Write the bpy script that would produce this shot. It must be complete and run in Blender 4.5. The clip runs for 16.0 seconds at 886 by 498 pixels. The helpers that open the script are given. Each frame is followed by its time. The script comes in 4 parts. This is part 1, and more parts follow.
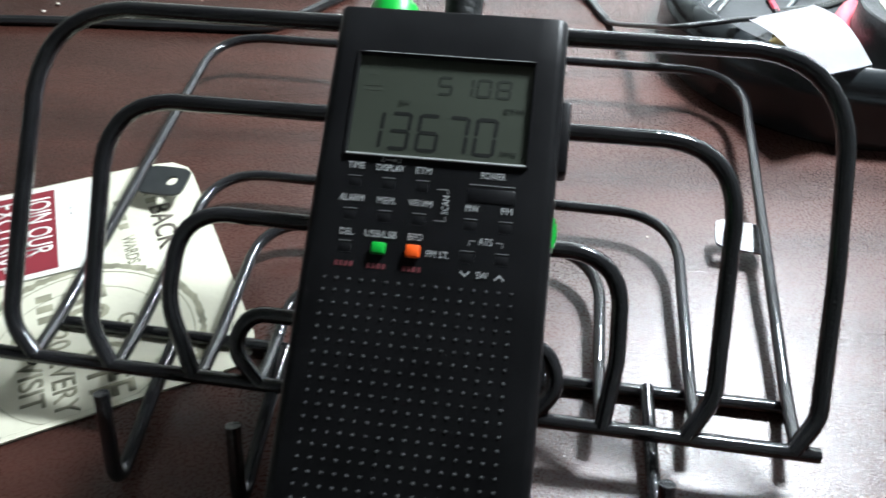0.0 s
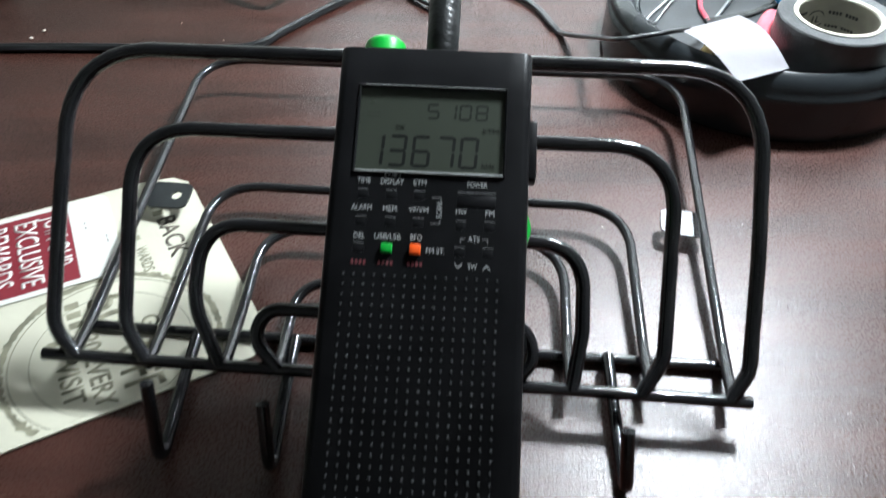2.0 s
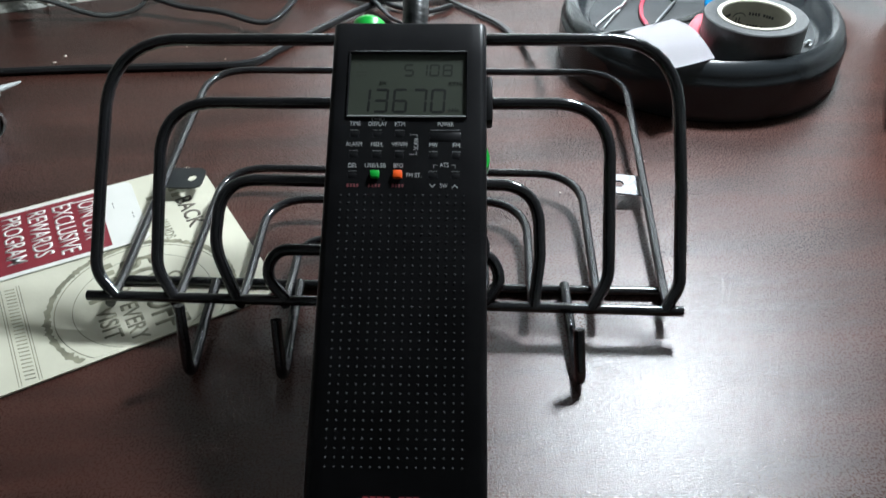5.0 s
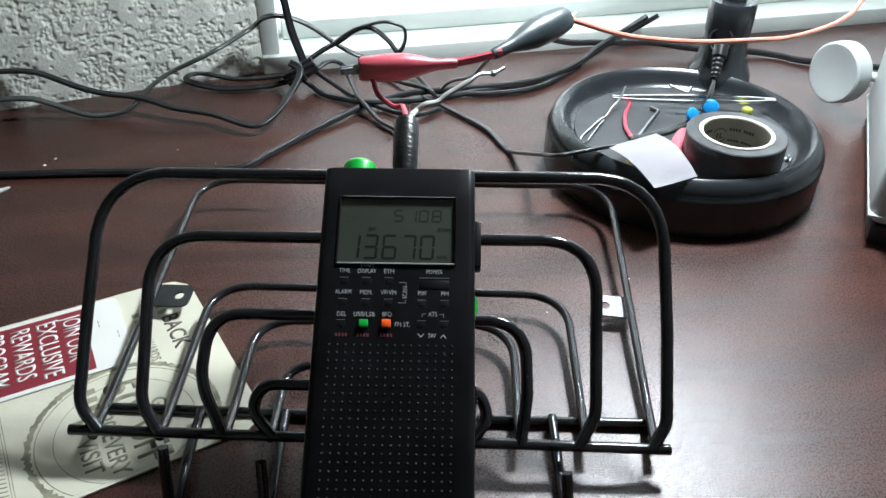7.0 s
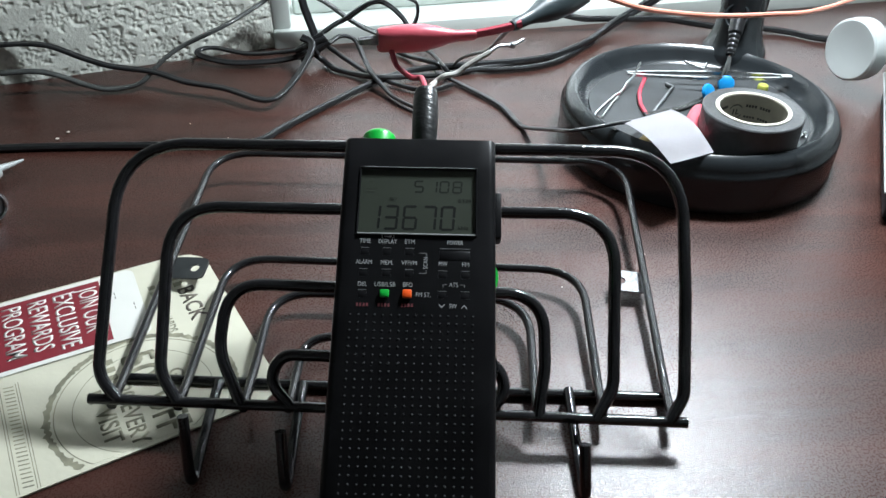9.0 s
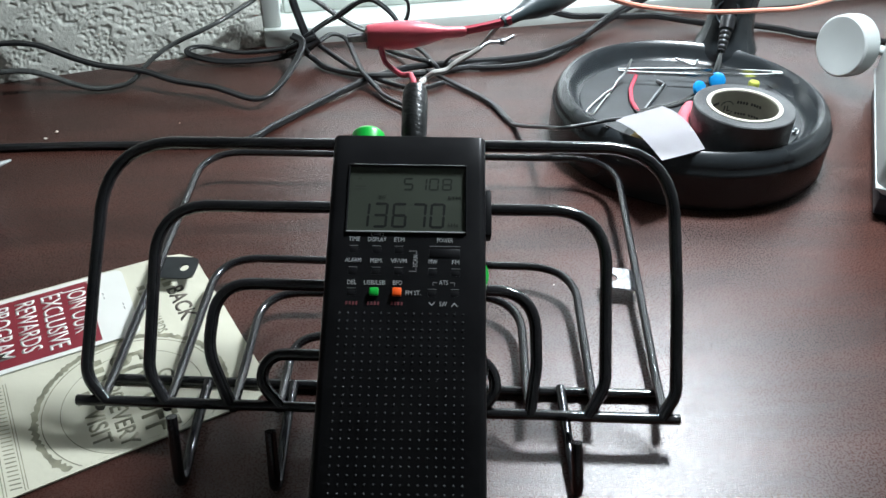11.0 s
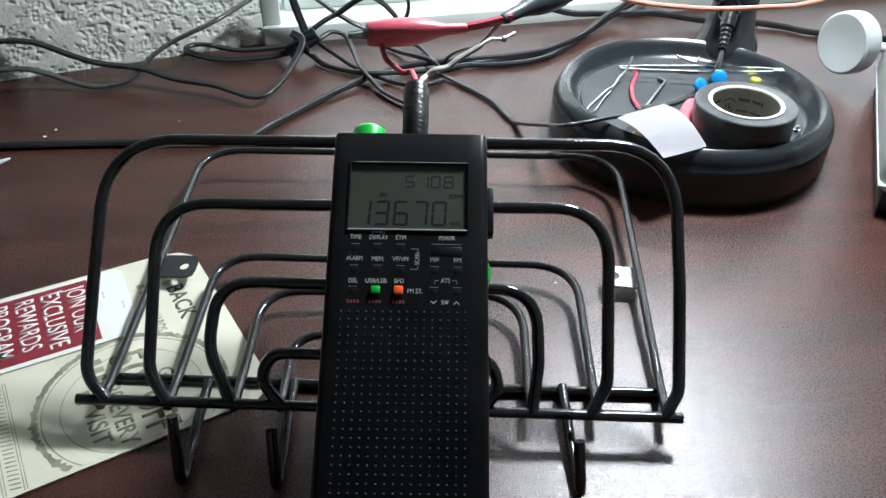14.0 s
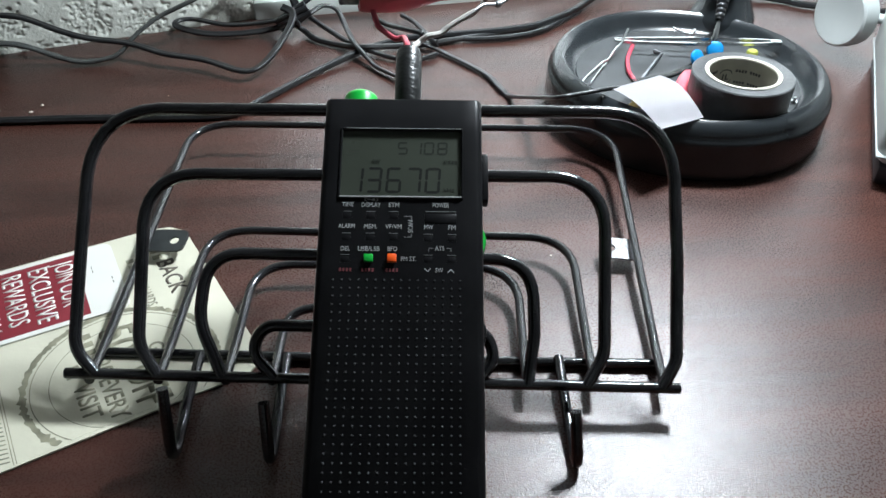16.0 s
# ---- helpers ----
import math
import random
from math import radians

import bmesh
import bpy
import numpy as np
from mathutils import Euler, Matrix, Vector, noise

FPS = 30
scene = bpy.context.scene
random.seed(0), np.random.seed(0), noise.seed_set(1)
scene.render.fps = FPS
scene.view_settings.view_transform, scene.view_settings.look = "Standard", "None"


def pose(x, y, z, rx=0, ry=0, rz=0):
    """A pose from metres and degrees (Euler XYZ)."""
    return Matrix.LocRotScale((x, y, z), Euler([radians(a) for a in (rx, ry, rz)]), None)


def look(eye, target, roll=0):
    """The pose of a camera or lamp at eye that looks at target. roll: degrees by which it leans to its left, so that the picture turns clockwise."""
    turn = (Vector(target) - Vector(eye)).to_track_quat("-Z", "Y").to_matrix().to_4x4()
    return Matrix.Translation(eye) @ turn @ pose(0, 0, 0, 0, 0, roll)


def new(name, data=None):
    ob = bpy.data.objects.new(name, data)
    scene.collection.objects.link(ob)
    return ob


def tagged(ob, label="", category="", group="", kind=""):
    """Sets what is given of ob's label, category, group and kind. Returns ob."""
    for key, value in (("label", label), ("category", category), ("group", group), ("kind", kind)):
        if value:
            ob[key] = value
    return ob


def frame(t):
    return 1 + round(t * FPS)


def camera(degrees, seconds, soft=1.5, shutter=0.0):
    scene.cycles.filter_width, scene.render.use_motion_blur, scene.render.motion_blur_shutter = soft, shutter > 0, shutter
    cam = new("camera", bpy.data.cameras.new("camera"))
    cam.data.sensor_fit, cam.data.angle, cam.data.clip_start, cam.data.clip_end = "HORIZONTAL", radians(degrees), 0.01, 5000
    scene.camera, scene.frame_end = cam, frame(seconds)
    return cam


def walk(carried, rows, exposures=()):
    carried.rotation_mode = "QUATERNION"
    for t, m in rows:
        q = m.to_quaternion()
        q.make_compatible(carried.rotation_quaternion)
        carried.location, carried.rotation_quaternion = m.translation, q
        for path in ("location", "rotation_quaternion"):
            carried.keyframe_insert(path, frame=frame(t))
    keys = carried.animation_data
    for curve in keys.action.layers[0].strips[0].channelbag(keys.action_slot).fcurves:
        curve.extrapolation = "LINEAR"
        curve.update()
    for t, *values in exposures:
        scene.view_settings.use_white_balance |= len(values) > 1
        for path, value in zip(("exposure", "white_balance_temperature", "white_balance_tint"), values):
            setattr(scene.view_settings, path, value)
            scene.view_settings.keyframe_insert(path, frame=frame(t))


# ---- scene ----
cam = camera(58.53, 16.0, shutter=0.5)
PATH = [
    (0, (0.04160, 0.03753, 0.19139), (0.03951, 0.32769, -0.08410), 0.36),
    (0.5, (0.05204, 0.04764, 0.19171), (0.06268, 0.32954, -0.09312), 0.61),
    (1, (0.04439, 0.04535, 0.19475), (0.06623, 0.32791, -0.08894), 1.52),
    (1.5, (0.03855, 0.04266, 0.20593), (0.06080, 0.33309, -0.07057), 1.73),
    (2, (0.03160, 0.01149, 0.21727), (0.05147, 0.29961, -0.06055), 0.78),
    (2.5, (0.03396, -0.01650, 0.21664), (0.03840, 0.27217, -0.06127), -1.28),
    (3, (0.03178, -0.03484, 0.21188), (0.04912, 0.25206, -0.06825), 0.30),
    (3.2, (0.03126, -0.04161, 0.21091), (0.05322, 0.24684, -0.06534), 0.21),
    (5.3, (0.03001, -0.05337, 0.22488), (0.05818, 0.25653, -0.02645), -0.48),
    (5.5, (0.03005, -0.05217, 0.22688), (0.06267, 0.26030, -0.02071), 0.23),
    (6, (0.02926, -0.04726, 0.22687), (0.06359, 0.26738, -0.01771), 0.25),
    (6.5, (0.02914, -0.04528, 0.23657), (0.06515, 0.27583, 0.00079), 0.51),
    (7, (0.03072, -0.03597, 0.24524), (0.06719, 0.28668, 0.01165), 0.73),
    (7.5, (0.02748, -0.03506, 0.24523), (0.06343, 0.28433, 0.00713), 0.97),
    (8, (0.02661, -0.03470, 0.24260), (0.06289, 0.28315, 0.00249), 0.92),
    (8.5, (0.02450, -0.03550, 0.24155), (0.05799, 0.28168, 0.00014), 0.75),
    (9, (0.02489, -0.03706, 0.24211), (0.05916, 0.28019, 0.00090), 0.91),
    (11.5, (0.02646, -0.03613, 0.24050), (0.06390, 0.28041, -0.00116), 0.89),
    (12, (0.02653, -0.03681, 0.24051), (0.06260, 0.27962, -0.00150), 0.70),
    (12.5, (0.02679, -0.03701, 0.24035), (0.06409, 0.27967, -0.00114), 0.76),
    (13, (0.02672, -0.03616, 0.24053), (0.06347, 0.28072, -0.00078), 0.72),
    (13.5, (0.02548, -0.03526, 0.24005), (0.06214, 0.28094, -0.00217), 0.83),
    (14, (0.02569, -0.03502, 0.23958), (0.06325, 0.28122, -0.00246), 0.89),
    (14.5, (0.02566, -0.03598, 0.23886), (0.06400, 0.28009, -0.00328), 0.97),
    (15, (0.02655, -0.03698, 0.23708), (0.06612, 0.27776, -0.00659), 0.90),
    (15.5, (0.02635, -0.03568, 0.23395), (0.06658, 0.27751, -0.01160), 0.91),
    (16, (0.02592, -0.03440, 0.23233), (0.06586, 0.27665, -0.01597), 0.91),
]
walk(cam, [(t, look(eye, target, roll)) for t, eye, target, roll in PATH], [(0.0, 0.63, 6120, 10), (1.0, 0.59, 6120, 10), (1.5, 0.54, 6120, 10), (3.0, 0.35, 6120, 10), (5.5, 0.15, 6120, 10), (7.0, 0.15, 6120, 10), (13.0, 0.17, 6120, 10), (16.0, 0.23, 6120, 10)])

# ---- world and light ----
world = bpy.data.worlds.new("sky")
scene.world = world
world.use_nodes = True
wn = world.node_tree
sky = wn.nodes.new("ShaderNodeTexSky")
sky.sky_type, sky.sun_disc = "NISHITA", False
sky.sun_elevation, sky.sun_rotation = radians(40), radians(20)
wn.nodes["Background"].inputs["Strength"].default_value = 0.10
wn.links.new(sky.outputs["Color"], wn.nodes["Background"].inputs["Color"])

LAMP_AT = (0.27, 0.41, 0.42)
bulb = bpy.data.lights.new("lamp_bulb", "AREA")
bulb.shape, bulb.size, bulb.energy, bulb.color = "DISK", 0.080, 5.4, (0.92, 0.985, 1.0)
lamp_light = new("lamp_bulb", bulb)
lamp_light.matrix_world = look(LAMP_AT, (0.15, 0.20, 0.0))


# ---- materials ----
def material(name, color, rough=0.5, metal=0.0, vary=0.0, scale=40.0, bump=0.0, bump_scale=400.0, stretch=(1, 1, 1), coat=0.0, spec=0.5, dark=None, detail=4.0, distance=0.001):
    """A Principled surface: two colours mixed by a coarse noise, gloss that wanders a little, fine relief."""
    m = bpy.data.materials.new(name)
    m.use_nodes = True
    t = m.node_tree
    p = t.nodes["Principled BSDF"]
    p.inputs["Base Color"].default_value = (*color, 1)
    p.inputs["Roughness"].default_value = rough
    p.inputs["Metallic"].default_value = metal
    p.inputs["Coat Weight"].default_value = coat
    p.inputs["Specular IOR Level"].default_value = spec
    co = t.nodes.new("ShaderNodeTexCoord")
    mp = t.nodes.new("ShaderNodeMapping")
    mp.inputs["Scale"].default_value = stretch
    t.links.new(co.outputs["Object"], mp.inputs["Vector"])
    if vary:
        n = t.nodes.new("ShaderNodeTexNoise")
        n.inputs["Scale"].default_value, n.inputs["Detail"].default_value = scale, detail
        t.links.new(mp.outputs["Vector"], n.inputs["Vector"])
        r = t.nodes.new("ShaderNodeValToRGB")
        lo = dark if dark else tuple(c * (1 - vary) for c in color)
        hi = color if dark else tuple(min(1, c * (1 + vary)) for c in color)
        r.color_ramp.elements[0].position, r.color_ramp.elements[0].color = 0.35, (*lo, 1)
        r.color_ramp.elements[1].position, r.color_ramp.elements[1].color = 0.68, (*hi, 1)
        t.links.new(n.outputs["Fac"], r.inputs["Fac"])
        t.links.new(r.outputs["Color"], p.inputs["Base Color"])
        k = t.nodes.new("ShaderNodeMapRange")
        k.inputs["To Min"].default_value, k.inputs["To Max"].default_value = rough * 0.85, min(1, rough * 1.15)
        t.links.new(n.outputs["Fac"], k.inputs["Value"])
        t.links.new(k.outputs["Result"], p.inputs["Roughness"])
    if bump:
        b = t.nodes.new("ShaderNodeTexNoise")
        b.inputs["Scale"].default_value, b.inputs["Detail"].default_value = bump_scale, 3
        t.links.new(mp.outputs["Vector"], b.inputs["Vector"])
        q = t.nodes.new("ShaderNodeBump")
        q.inputs["Strength"].default_value, q.inputs["Distance"].default_value = bump, distance
        t.links.new(b.outputs["Fac"], q.inputs["Height"])
        t.links.new(q.outputs["Normal"], p.inputs["Normal"])
    return m


def glow(name, color, strength):
    m = bpy.data.materials.new(name)
    m.use_nodes = True
    p = m.node_tree.nodes["Principled BSDF"]
    p.inputs["Base Color"].default_value = (*color, 1)
    p.inputs["Emission Color"].default_value = (*color, 1)
    p.inputs["Emission Strength"].default_value = strength
    return m


def glass(name, tint=(1, 1, 1), rough=0.0):
    m = bpy.data.materials.new(name)
    m.use_nodes = True
    p = m.node_tree.nodes["Principled BSDF"]
    p.inputs["Base Color"].default_value = (*tint, 1)
    p.inputs["Transmission Weight"].default_value = 1.0
    p.inputs["Roughness"].default_value = rough
    p.inputs["IOR"].default_value = 1.45
    return m


WOOD = material("mahogany_laminate", (0.061, 0.0232, 0.0168), 0.27, vary=0.4, dark=(0.032, 0.0122, 0.0088), scale=9.0, stretch=(1.2, 7, 7), detail=6, spec=0.49)


def pebble(m, scale, strength, distance, rough_lo, rough_hi):
    """The fine pebbled relief of the laminate, even all over, each pebble a little glossier or duller than the next."""
    t = m.node_tree
    p = t.nodes["Principled BSDF"]
    for l in list(p.inputs["Roughness"].links):
        t.links.remove(l)
    co = t.nodes.new("ShaderNodeTexCoord")
    n = t.nodes.new("ShaderNodeTexNoise")
    n.inputs["Scale"].default_value, n.inputs["Detail"].default_value, n.inputs["Roughness"].default_value = scale, 2.0, 0.6
    t.links.new(co.outputs["Object"], n.inputs["Vector"])
    b = t.nodes.new("ShaderNodeBump")
    b.inputs["Strength"].default_value, b.inputs["Distance"].default_value = strength, distance
    t.links.new(n.outputs["Fac"], b.inputs["Height"])
    t.links.new(b.outputs["Normal"], p.inputs["Normal"])
    g = t.nodes.new("ShaderNodeTexNoise")
    g.inputs["Scale"].default_value, g.inputs["Detail"].default_value = scale * 0.8, 1.0
    t.links.new(co.outputs["Object"], g.inputs["Vector"])
    k = t.nodes.new("ShaderNodeMapRange")
    k.inputs["From Min"].default_value, k.inputs["From Max"].default_value = 0.35, 0.65
    k.inputs["To Min"].default_value, k.inputs["To Max"].default_value = rough_lo, rough_hi
    t.links.new(g.outputs["Fac"], k.inputs["Value"])
    t.links.new(k.outputs["Result"], p.inputs["Roughness"])


pebble(WOOD, 1500, 0.42, 0.00036, 0.20, 0.42)
STUCCO = material("stucco_paint", (0.64, 0.65, 0.585), 0.8, vary=0.12, scale=60, bump=0.5, bump_scale=500)
PAINT = material("wall_paint", (0.78, 0.79, 0.78), 0.8, vary=0.06, scale=8, bump=0.2, bump_scale=200)
TRIM = material("white_trim_paint", (0.62, 0.66, 0.62), 0.45, vary=0.06, scale=25, bump=0.1, bump_scale=150)
CARPET = material("carpet", (0.36, 0.33, 0.30), 0.95, vary=0.3, scale=90, bump=0.6, bump_scale=700)
OUTSIDE = glow("bright_overcast_daylight", (0.95, 1.0, 1.0), 1.8)
PANE = glass("window_glass")
WIRE = material("black_enamelled_wire", (0.011, 0.011, 0.012), 0.10, vary=0.3, scale=150, bump=0.22, bump_scale=750, spec=0.6, distance=0.0004)
DARKTAB = material("worn_black_enamel_plate", (0.022, 0.025, 0.025), 0.5, vary=0.2, scale=200)
# right screw tab's lamp reflection, put into a pale colour; clip jaws share it
BRIGHTTAB = material("tab_glint_and_jaw_metal", (0.42, 0.42, 0.43), 0.5, vary=0.25, scale=420, dark=(0.15, 0.15, 0.16), bump=0.3, bump_scale=500)
PLASTIC = material("black_radio_plastic", (0.0072, 0.0072, 0.0078), 0.34, vary=0.2, scale=60, bump=0.10, bump_scale=2500, distance=0.0003, spec=0.10)
PITS = material("grille_glint_plastic", (0.055, 0.057, 0.058), 0.25)
LCD = material("grey_green_liquid_crystal", (0.035, 0.041, 0.031), 0.3, vary=0.10, scale=30, coat=0.1, spec=0.3)
SEGMENT = material("lcd_segment_ink", (0.0025, 0.0035, 0.0025), 0.7, spec=0.15)
MIDSEG = material("lcd_small_segment_ink", (0.009, 0.012, 0.008), 0.7, spec=0.15)
FAINT = material("lcd_idle_segment", (0.036, 0.042, 0.031), 0.7, spec=0.15)
PRINT = material("white_label_print", (0.33, 0.335, 0.33), 0.6, vary=0.12, scale=700)
REDPRINT = material("dull_red_label_print", (0.11, 0.014, 0.018), 0.6, vary=0.2, scale=500)
# pale strip above each key: the glint on its edge, put into colour
GLINT = material("key_edge_glint", (0.15, 0.155, 0.155), 0.35)
# lamp light on the display's edges is put into this pale colour
RIM = material("lit_display_edge", (0.30, 0.31, 0.30), 0.22)
GREEN = material("green_plastic", (0.010, 0.36, 0.035), 0.32, vary=0.1, scale=200)
ORANGE = material("orange_plastic", (0.85, 0.10, 0.008), 0.35, vary=0.1, scale=200)
CABLE = material("black_vinyl_cable", (0.014, 0.0145, 0.0155), 0.30, vary=0.3, scale=90, bump=0.15, bump_scale=600)
GREYCABLE = material("grey_translucent_cord", (0.055, 0.058, 0.056), 0.24, vary=0.3, scale=80)
TAPE = material("black_insulating_tape", (0.008, 0.009, 0.009), 0.34, vary=0.4, scale=160, bump=0.35, bump_scale=300, stretch=(1, 1, 2), distance=0.001)
TAPEROLL = material("tape_roll_layers", (0.046, 0.048, 0.049), 0.34, vary=0.25, scale=90, bump=0.25, bump_scale=900)
CORE = material("cream_cardboard_core", (0.56, 0.53, 0.44), 0.75, vary=0.08, scale=120)
COREIN = material("grey_printed_core", (0.33, 0.315, 0.26), 0.6, vary=0.1, scale=120)
INK = material("dark_ink", (0.035, 0.035, 0.035), 0.6)
LAMPBLACK = material("satin_black_lamp", (0.017, 0.020, 0.022), 0.25, vary=0.15, scale=40, bump=0.03, bump_scale=1200, distance=0.0004, spec=0.5)
LAMPTRAY = material("matt_black_tray", (0.030, 0.033, 0.035), 0.55, vary=0.35, scale=50, bump=0.2, bump_scale=900)
REDRUBBER = material("red_vinyl_boot", (0.56, 0.085, 0.115), 0.38, vary=0.14, scale=70, bump=0.1, bump_scale=300)
BLACKRUBBER = material("black_vinyl_boot", (0.030, 0.042, 0.046), 0.34, vary=0.2, scale=70)
REDWIRE = material("red_wire_sheath", (0.46, 0.05, 0.08), 0.4, vary=0.1, scale=150)
ORANGEWIRE = material("orange_wire_sheath", (0.68, 0.27, 0.19), 0.4, vary=0.1, scale=80)
WHITEWIRE = material("grey_white_wire_sheath", (0.40, 0.39, 0.36), 0.5, vary=0.25, scale=150)
STEEL = material("bright_steel", (0.62, 0.63, 0.63), 0.25, metal=1.0, vary=0.15, scale=200, bump=0.1, bump_scale=500)
DULLSTEEL = material("dull_steel", (0.30, 0.31, 0.32), 0.42, metal=1.0, vary=0.2, scale=120)
COPPER = material("copper_strands", (0.52, 0.25, 0.13), 0.35, metal=1.0)
BRASS = material("aged_brass", (0.45, 0.36, 0.14), 0.4, metal=1.0)
BLUE = material("blue_component_resin", (0.014, 0.21, 0.50), 0.25, vary=0.15, scale=200)
YELLOW = material("yellow_green_plastic", (0.33, 0.35, 0.06), 0.4)
WHITEPAPER = material("white_label_paper", (0.47, 0.455, 0.475), 0.7, vary=0.03, scale=60, bump=0.1, bump_scale=400)
CREAM = material("cream_coupon_paper", (0.57, 0.55, 0.435), 0.62, vary=0.07, scale=25, bump=0.15, bump_scale=300)
WHITECARD = material("glossy_white_card", (0.70, 0.69, 0.64), 0.4, vary=0.03, scale=40)
MAROON = material("maroon_print", (0.20, 0.018, 0.028), 0.5, vary=0.08, scale=60)
STAMP = material("faded_olive_stamp_ink", (0.24, 0.23, 0.16), 0.7, vary=0.35, scale=130)
STAMPDARK = material("brown_grey_print", (0.10, 0.085, 0.065), 0.7, vary=0.2, scale=200)
WHITEPLASTIC = material("white_plastic", (0.43, 0.455, 0.445), 0.4, vary=0.04, scale=30, bump=0.06, bump_scale=200)
SHADEPLASTIC = material("shade_dark_base_plastic", (0.03, 0.035, 0.045), 0.4, vary=0.2, scale=40)
CRUMB = material("pale_crumb", (0.70, 0.62, 0.55), 0.8)


# ---- mesh helpers ----
def finish(bm, name, mat, smooth=True):
    bmesh.ops.recalc_face_normals(bm, faces=bm.faces)
    me = bpy.data.meshes.new(name)
    bm.to_mesh(me)
    bm.free()
    for m in (mat if isinstance(mat, (list, tuple)) else [mat]):
        me.materials.append(m)
    if smooth:
        me.polygons.foreach_set("use_smooth", [True] * len(me.polygons))
        me.set_sharp_from_angle(angle=radians(38))
    return me


def part(name, bm, mat, parent, label="", m=None, smooth=True):
    ob = new(name, finish(bm, name, mat, smooth))
    ob.parent = parent
    if m is not None:
        ob.matrix_local = m
    return tagged(ob, label)


def thing(name, m, label, category, group="", kind=""):
    ob = new(name)
    ob.empty_display_size = 0.01
    ob.matrix_world = m
    return tagged(ob, label, category, group, kind)


def rounded(points, radii, steps=7):
    """A polyline through points whose corners are rounded by the radii."""
    points = [Vector(p) for p in points]
    out = [points[0]]
    for a, b, c, r in zip(points, points[1:], points[2:], radii):
        d0, d1 = (a - b), (c - b)
        l0, l1 = d0.length, d1.length
        d0.normalize(), d1.normalize()
        half = max(0.05, d0.angle(d1) / 2)
        cut = min(r / math.tan(half), l0 * 0.49, l1 * 0.49)
        p0, p1 = b + d0 * cut, b + d1 * cut
        for k in range(steps + 1):
            s = k / steps
            out.append((1 - s) ** 2 * p0 + 2 * s * (1 - s) * (b * 0.88 + (p0 + p1) * 0.06) + s * s * p1)
    out.append(points[-1])
    return out


def smooth_line(points, steps=8):
    """A Catmull-Rom line through the points."""
    p = [Vector(q) for q in points]
    p = [2 * p[0] - p[1]] + p + [2 * p[-1] - p[-2]]
    out = []
    for a, b, c, d in zip(p, p[1:], p[2:], p[3:]):
        for k in range(steps):
            t = k / steps
            out.append(0.5 * (2 * b + (c - a) * t + (2 * a - 5 * b + 4 * c - d) * t * t + (3 * b - a - 3 * c + d) * t ** 3))
    return out + [p[-2]]


def sweep(bm, line, radius, ring=10, flat=1.0, cap=True, twin=False):
    """A tube along a line. radius: one number, or one for each point. twin: two cores side by side, like flat flex."""
    line = [Vector(p) for p in line]
    n = len(line)
    rad = radius if isinstance(radius, (list, tuple)) else [radius] * n
    ways = [(line[min(i + 1, n - 1)] - line[max(i - 1, 0)]).normalized() for i in range(n)]
    side = ways[0].orthogonal().normalized()
    if abs(ways[0].z) < 0.9:
        side = ways[0].cross(Vector((0, 0, 1))).normalized()
    rings = []
    for i in range(n):
        side = (side - ways[i] * side.dot(ways[i])).normalized()
        up = ways[i].cross(side)
        row = []
        for a in [2 * math.pi * k / ring for k in range(ring)]:
            c, h = math.cos(a), flat * math.sin(a)
            if twin:
                h = math.copysign(max(0.24, math.sqrt(max(0.0, 0.25 - (abs(c) - 0.5) ** 2))), math.sin(a)) if abs(math.sin(a)) > 1e-6 else 0.0
            row.append(bm.verts.new(line[i] + rad[i] * (c * side + h * up)))
        rings.append(row)
    for r0, r1 in zip(rings, rings[1:]):
        for k in range(ring):
            bm.faces.new((r0[k], r0[(k + 1) % ring], r1[(k + 1) % ring], r1[k]))
    if cap:
        bm.faces.new(rings[0][::-1])
        bm.faces.new(rings[-1])
    return bm


def tube(line, radius, ring=10, flat=1.0, twin=False):
    return sweep(bmesh.new(), line, radius, ring, flat, twin=twin)


def lathe(profile, segs=48, m=None):
    """A solid of revolution round z from (r, z) pairs; a pair with r = 0 closes it."""
    bm = bmesh.new()
    rows = []
    for r, z in profile:
        rows.append([bm.verts.new((0, 0, z))] if r == 0 else [bm.verts.new((r * math.cos(2 * math.pi * k / segs), r * math.sin(2 * math.pi * k / segs), z)) for k in range(segs)])
    for a, b in zip(rows, rows[1:]):
        for k in range(segs):
            j = (k + 1) % segs
            if len(a) == 1 and len(b) == 1:
                continue
            if len(a) == 1:
                bm.faces.new((a[0], b[k], b[j]))
            elif len(b) == 1:
                bm.faces.new((a[k], a[j], b[0]))
            else:
                bm.faces.new((a[k], a[j], b[j], b[k]))
    if m is not None:
        bmesh.ops.transform(bm, matrix=m, verts=bm.verts)
    return bm


def block(x0, y0, z0, x1, y1, z1, bevel=0.0, segs=2, m=None):
    bm = bmesh.new()
    bmesh.ops.create_cube(bm, size=1, matrix=Matrix.Translation(((x0 + x1) / 2, (y0 + y1) / 2, (z0 + z1) / 2)) @ Matrix.Diagonal((x1 - x0, y1 - y0, z1 - z0, 1)))
    if bevel:
        bmesh.ops.bevel(bm, geom=list(bm.edges), offset=bevel, segments=segs, profile=0.5, affect="EDGES")
    if m is not None:
        bmesh.ops.transform(bm, matrix=m, verts=bm.verts)
    return bm


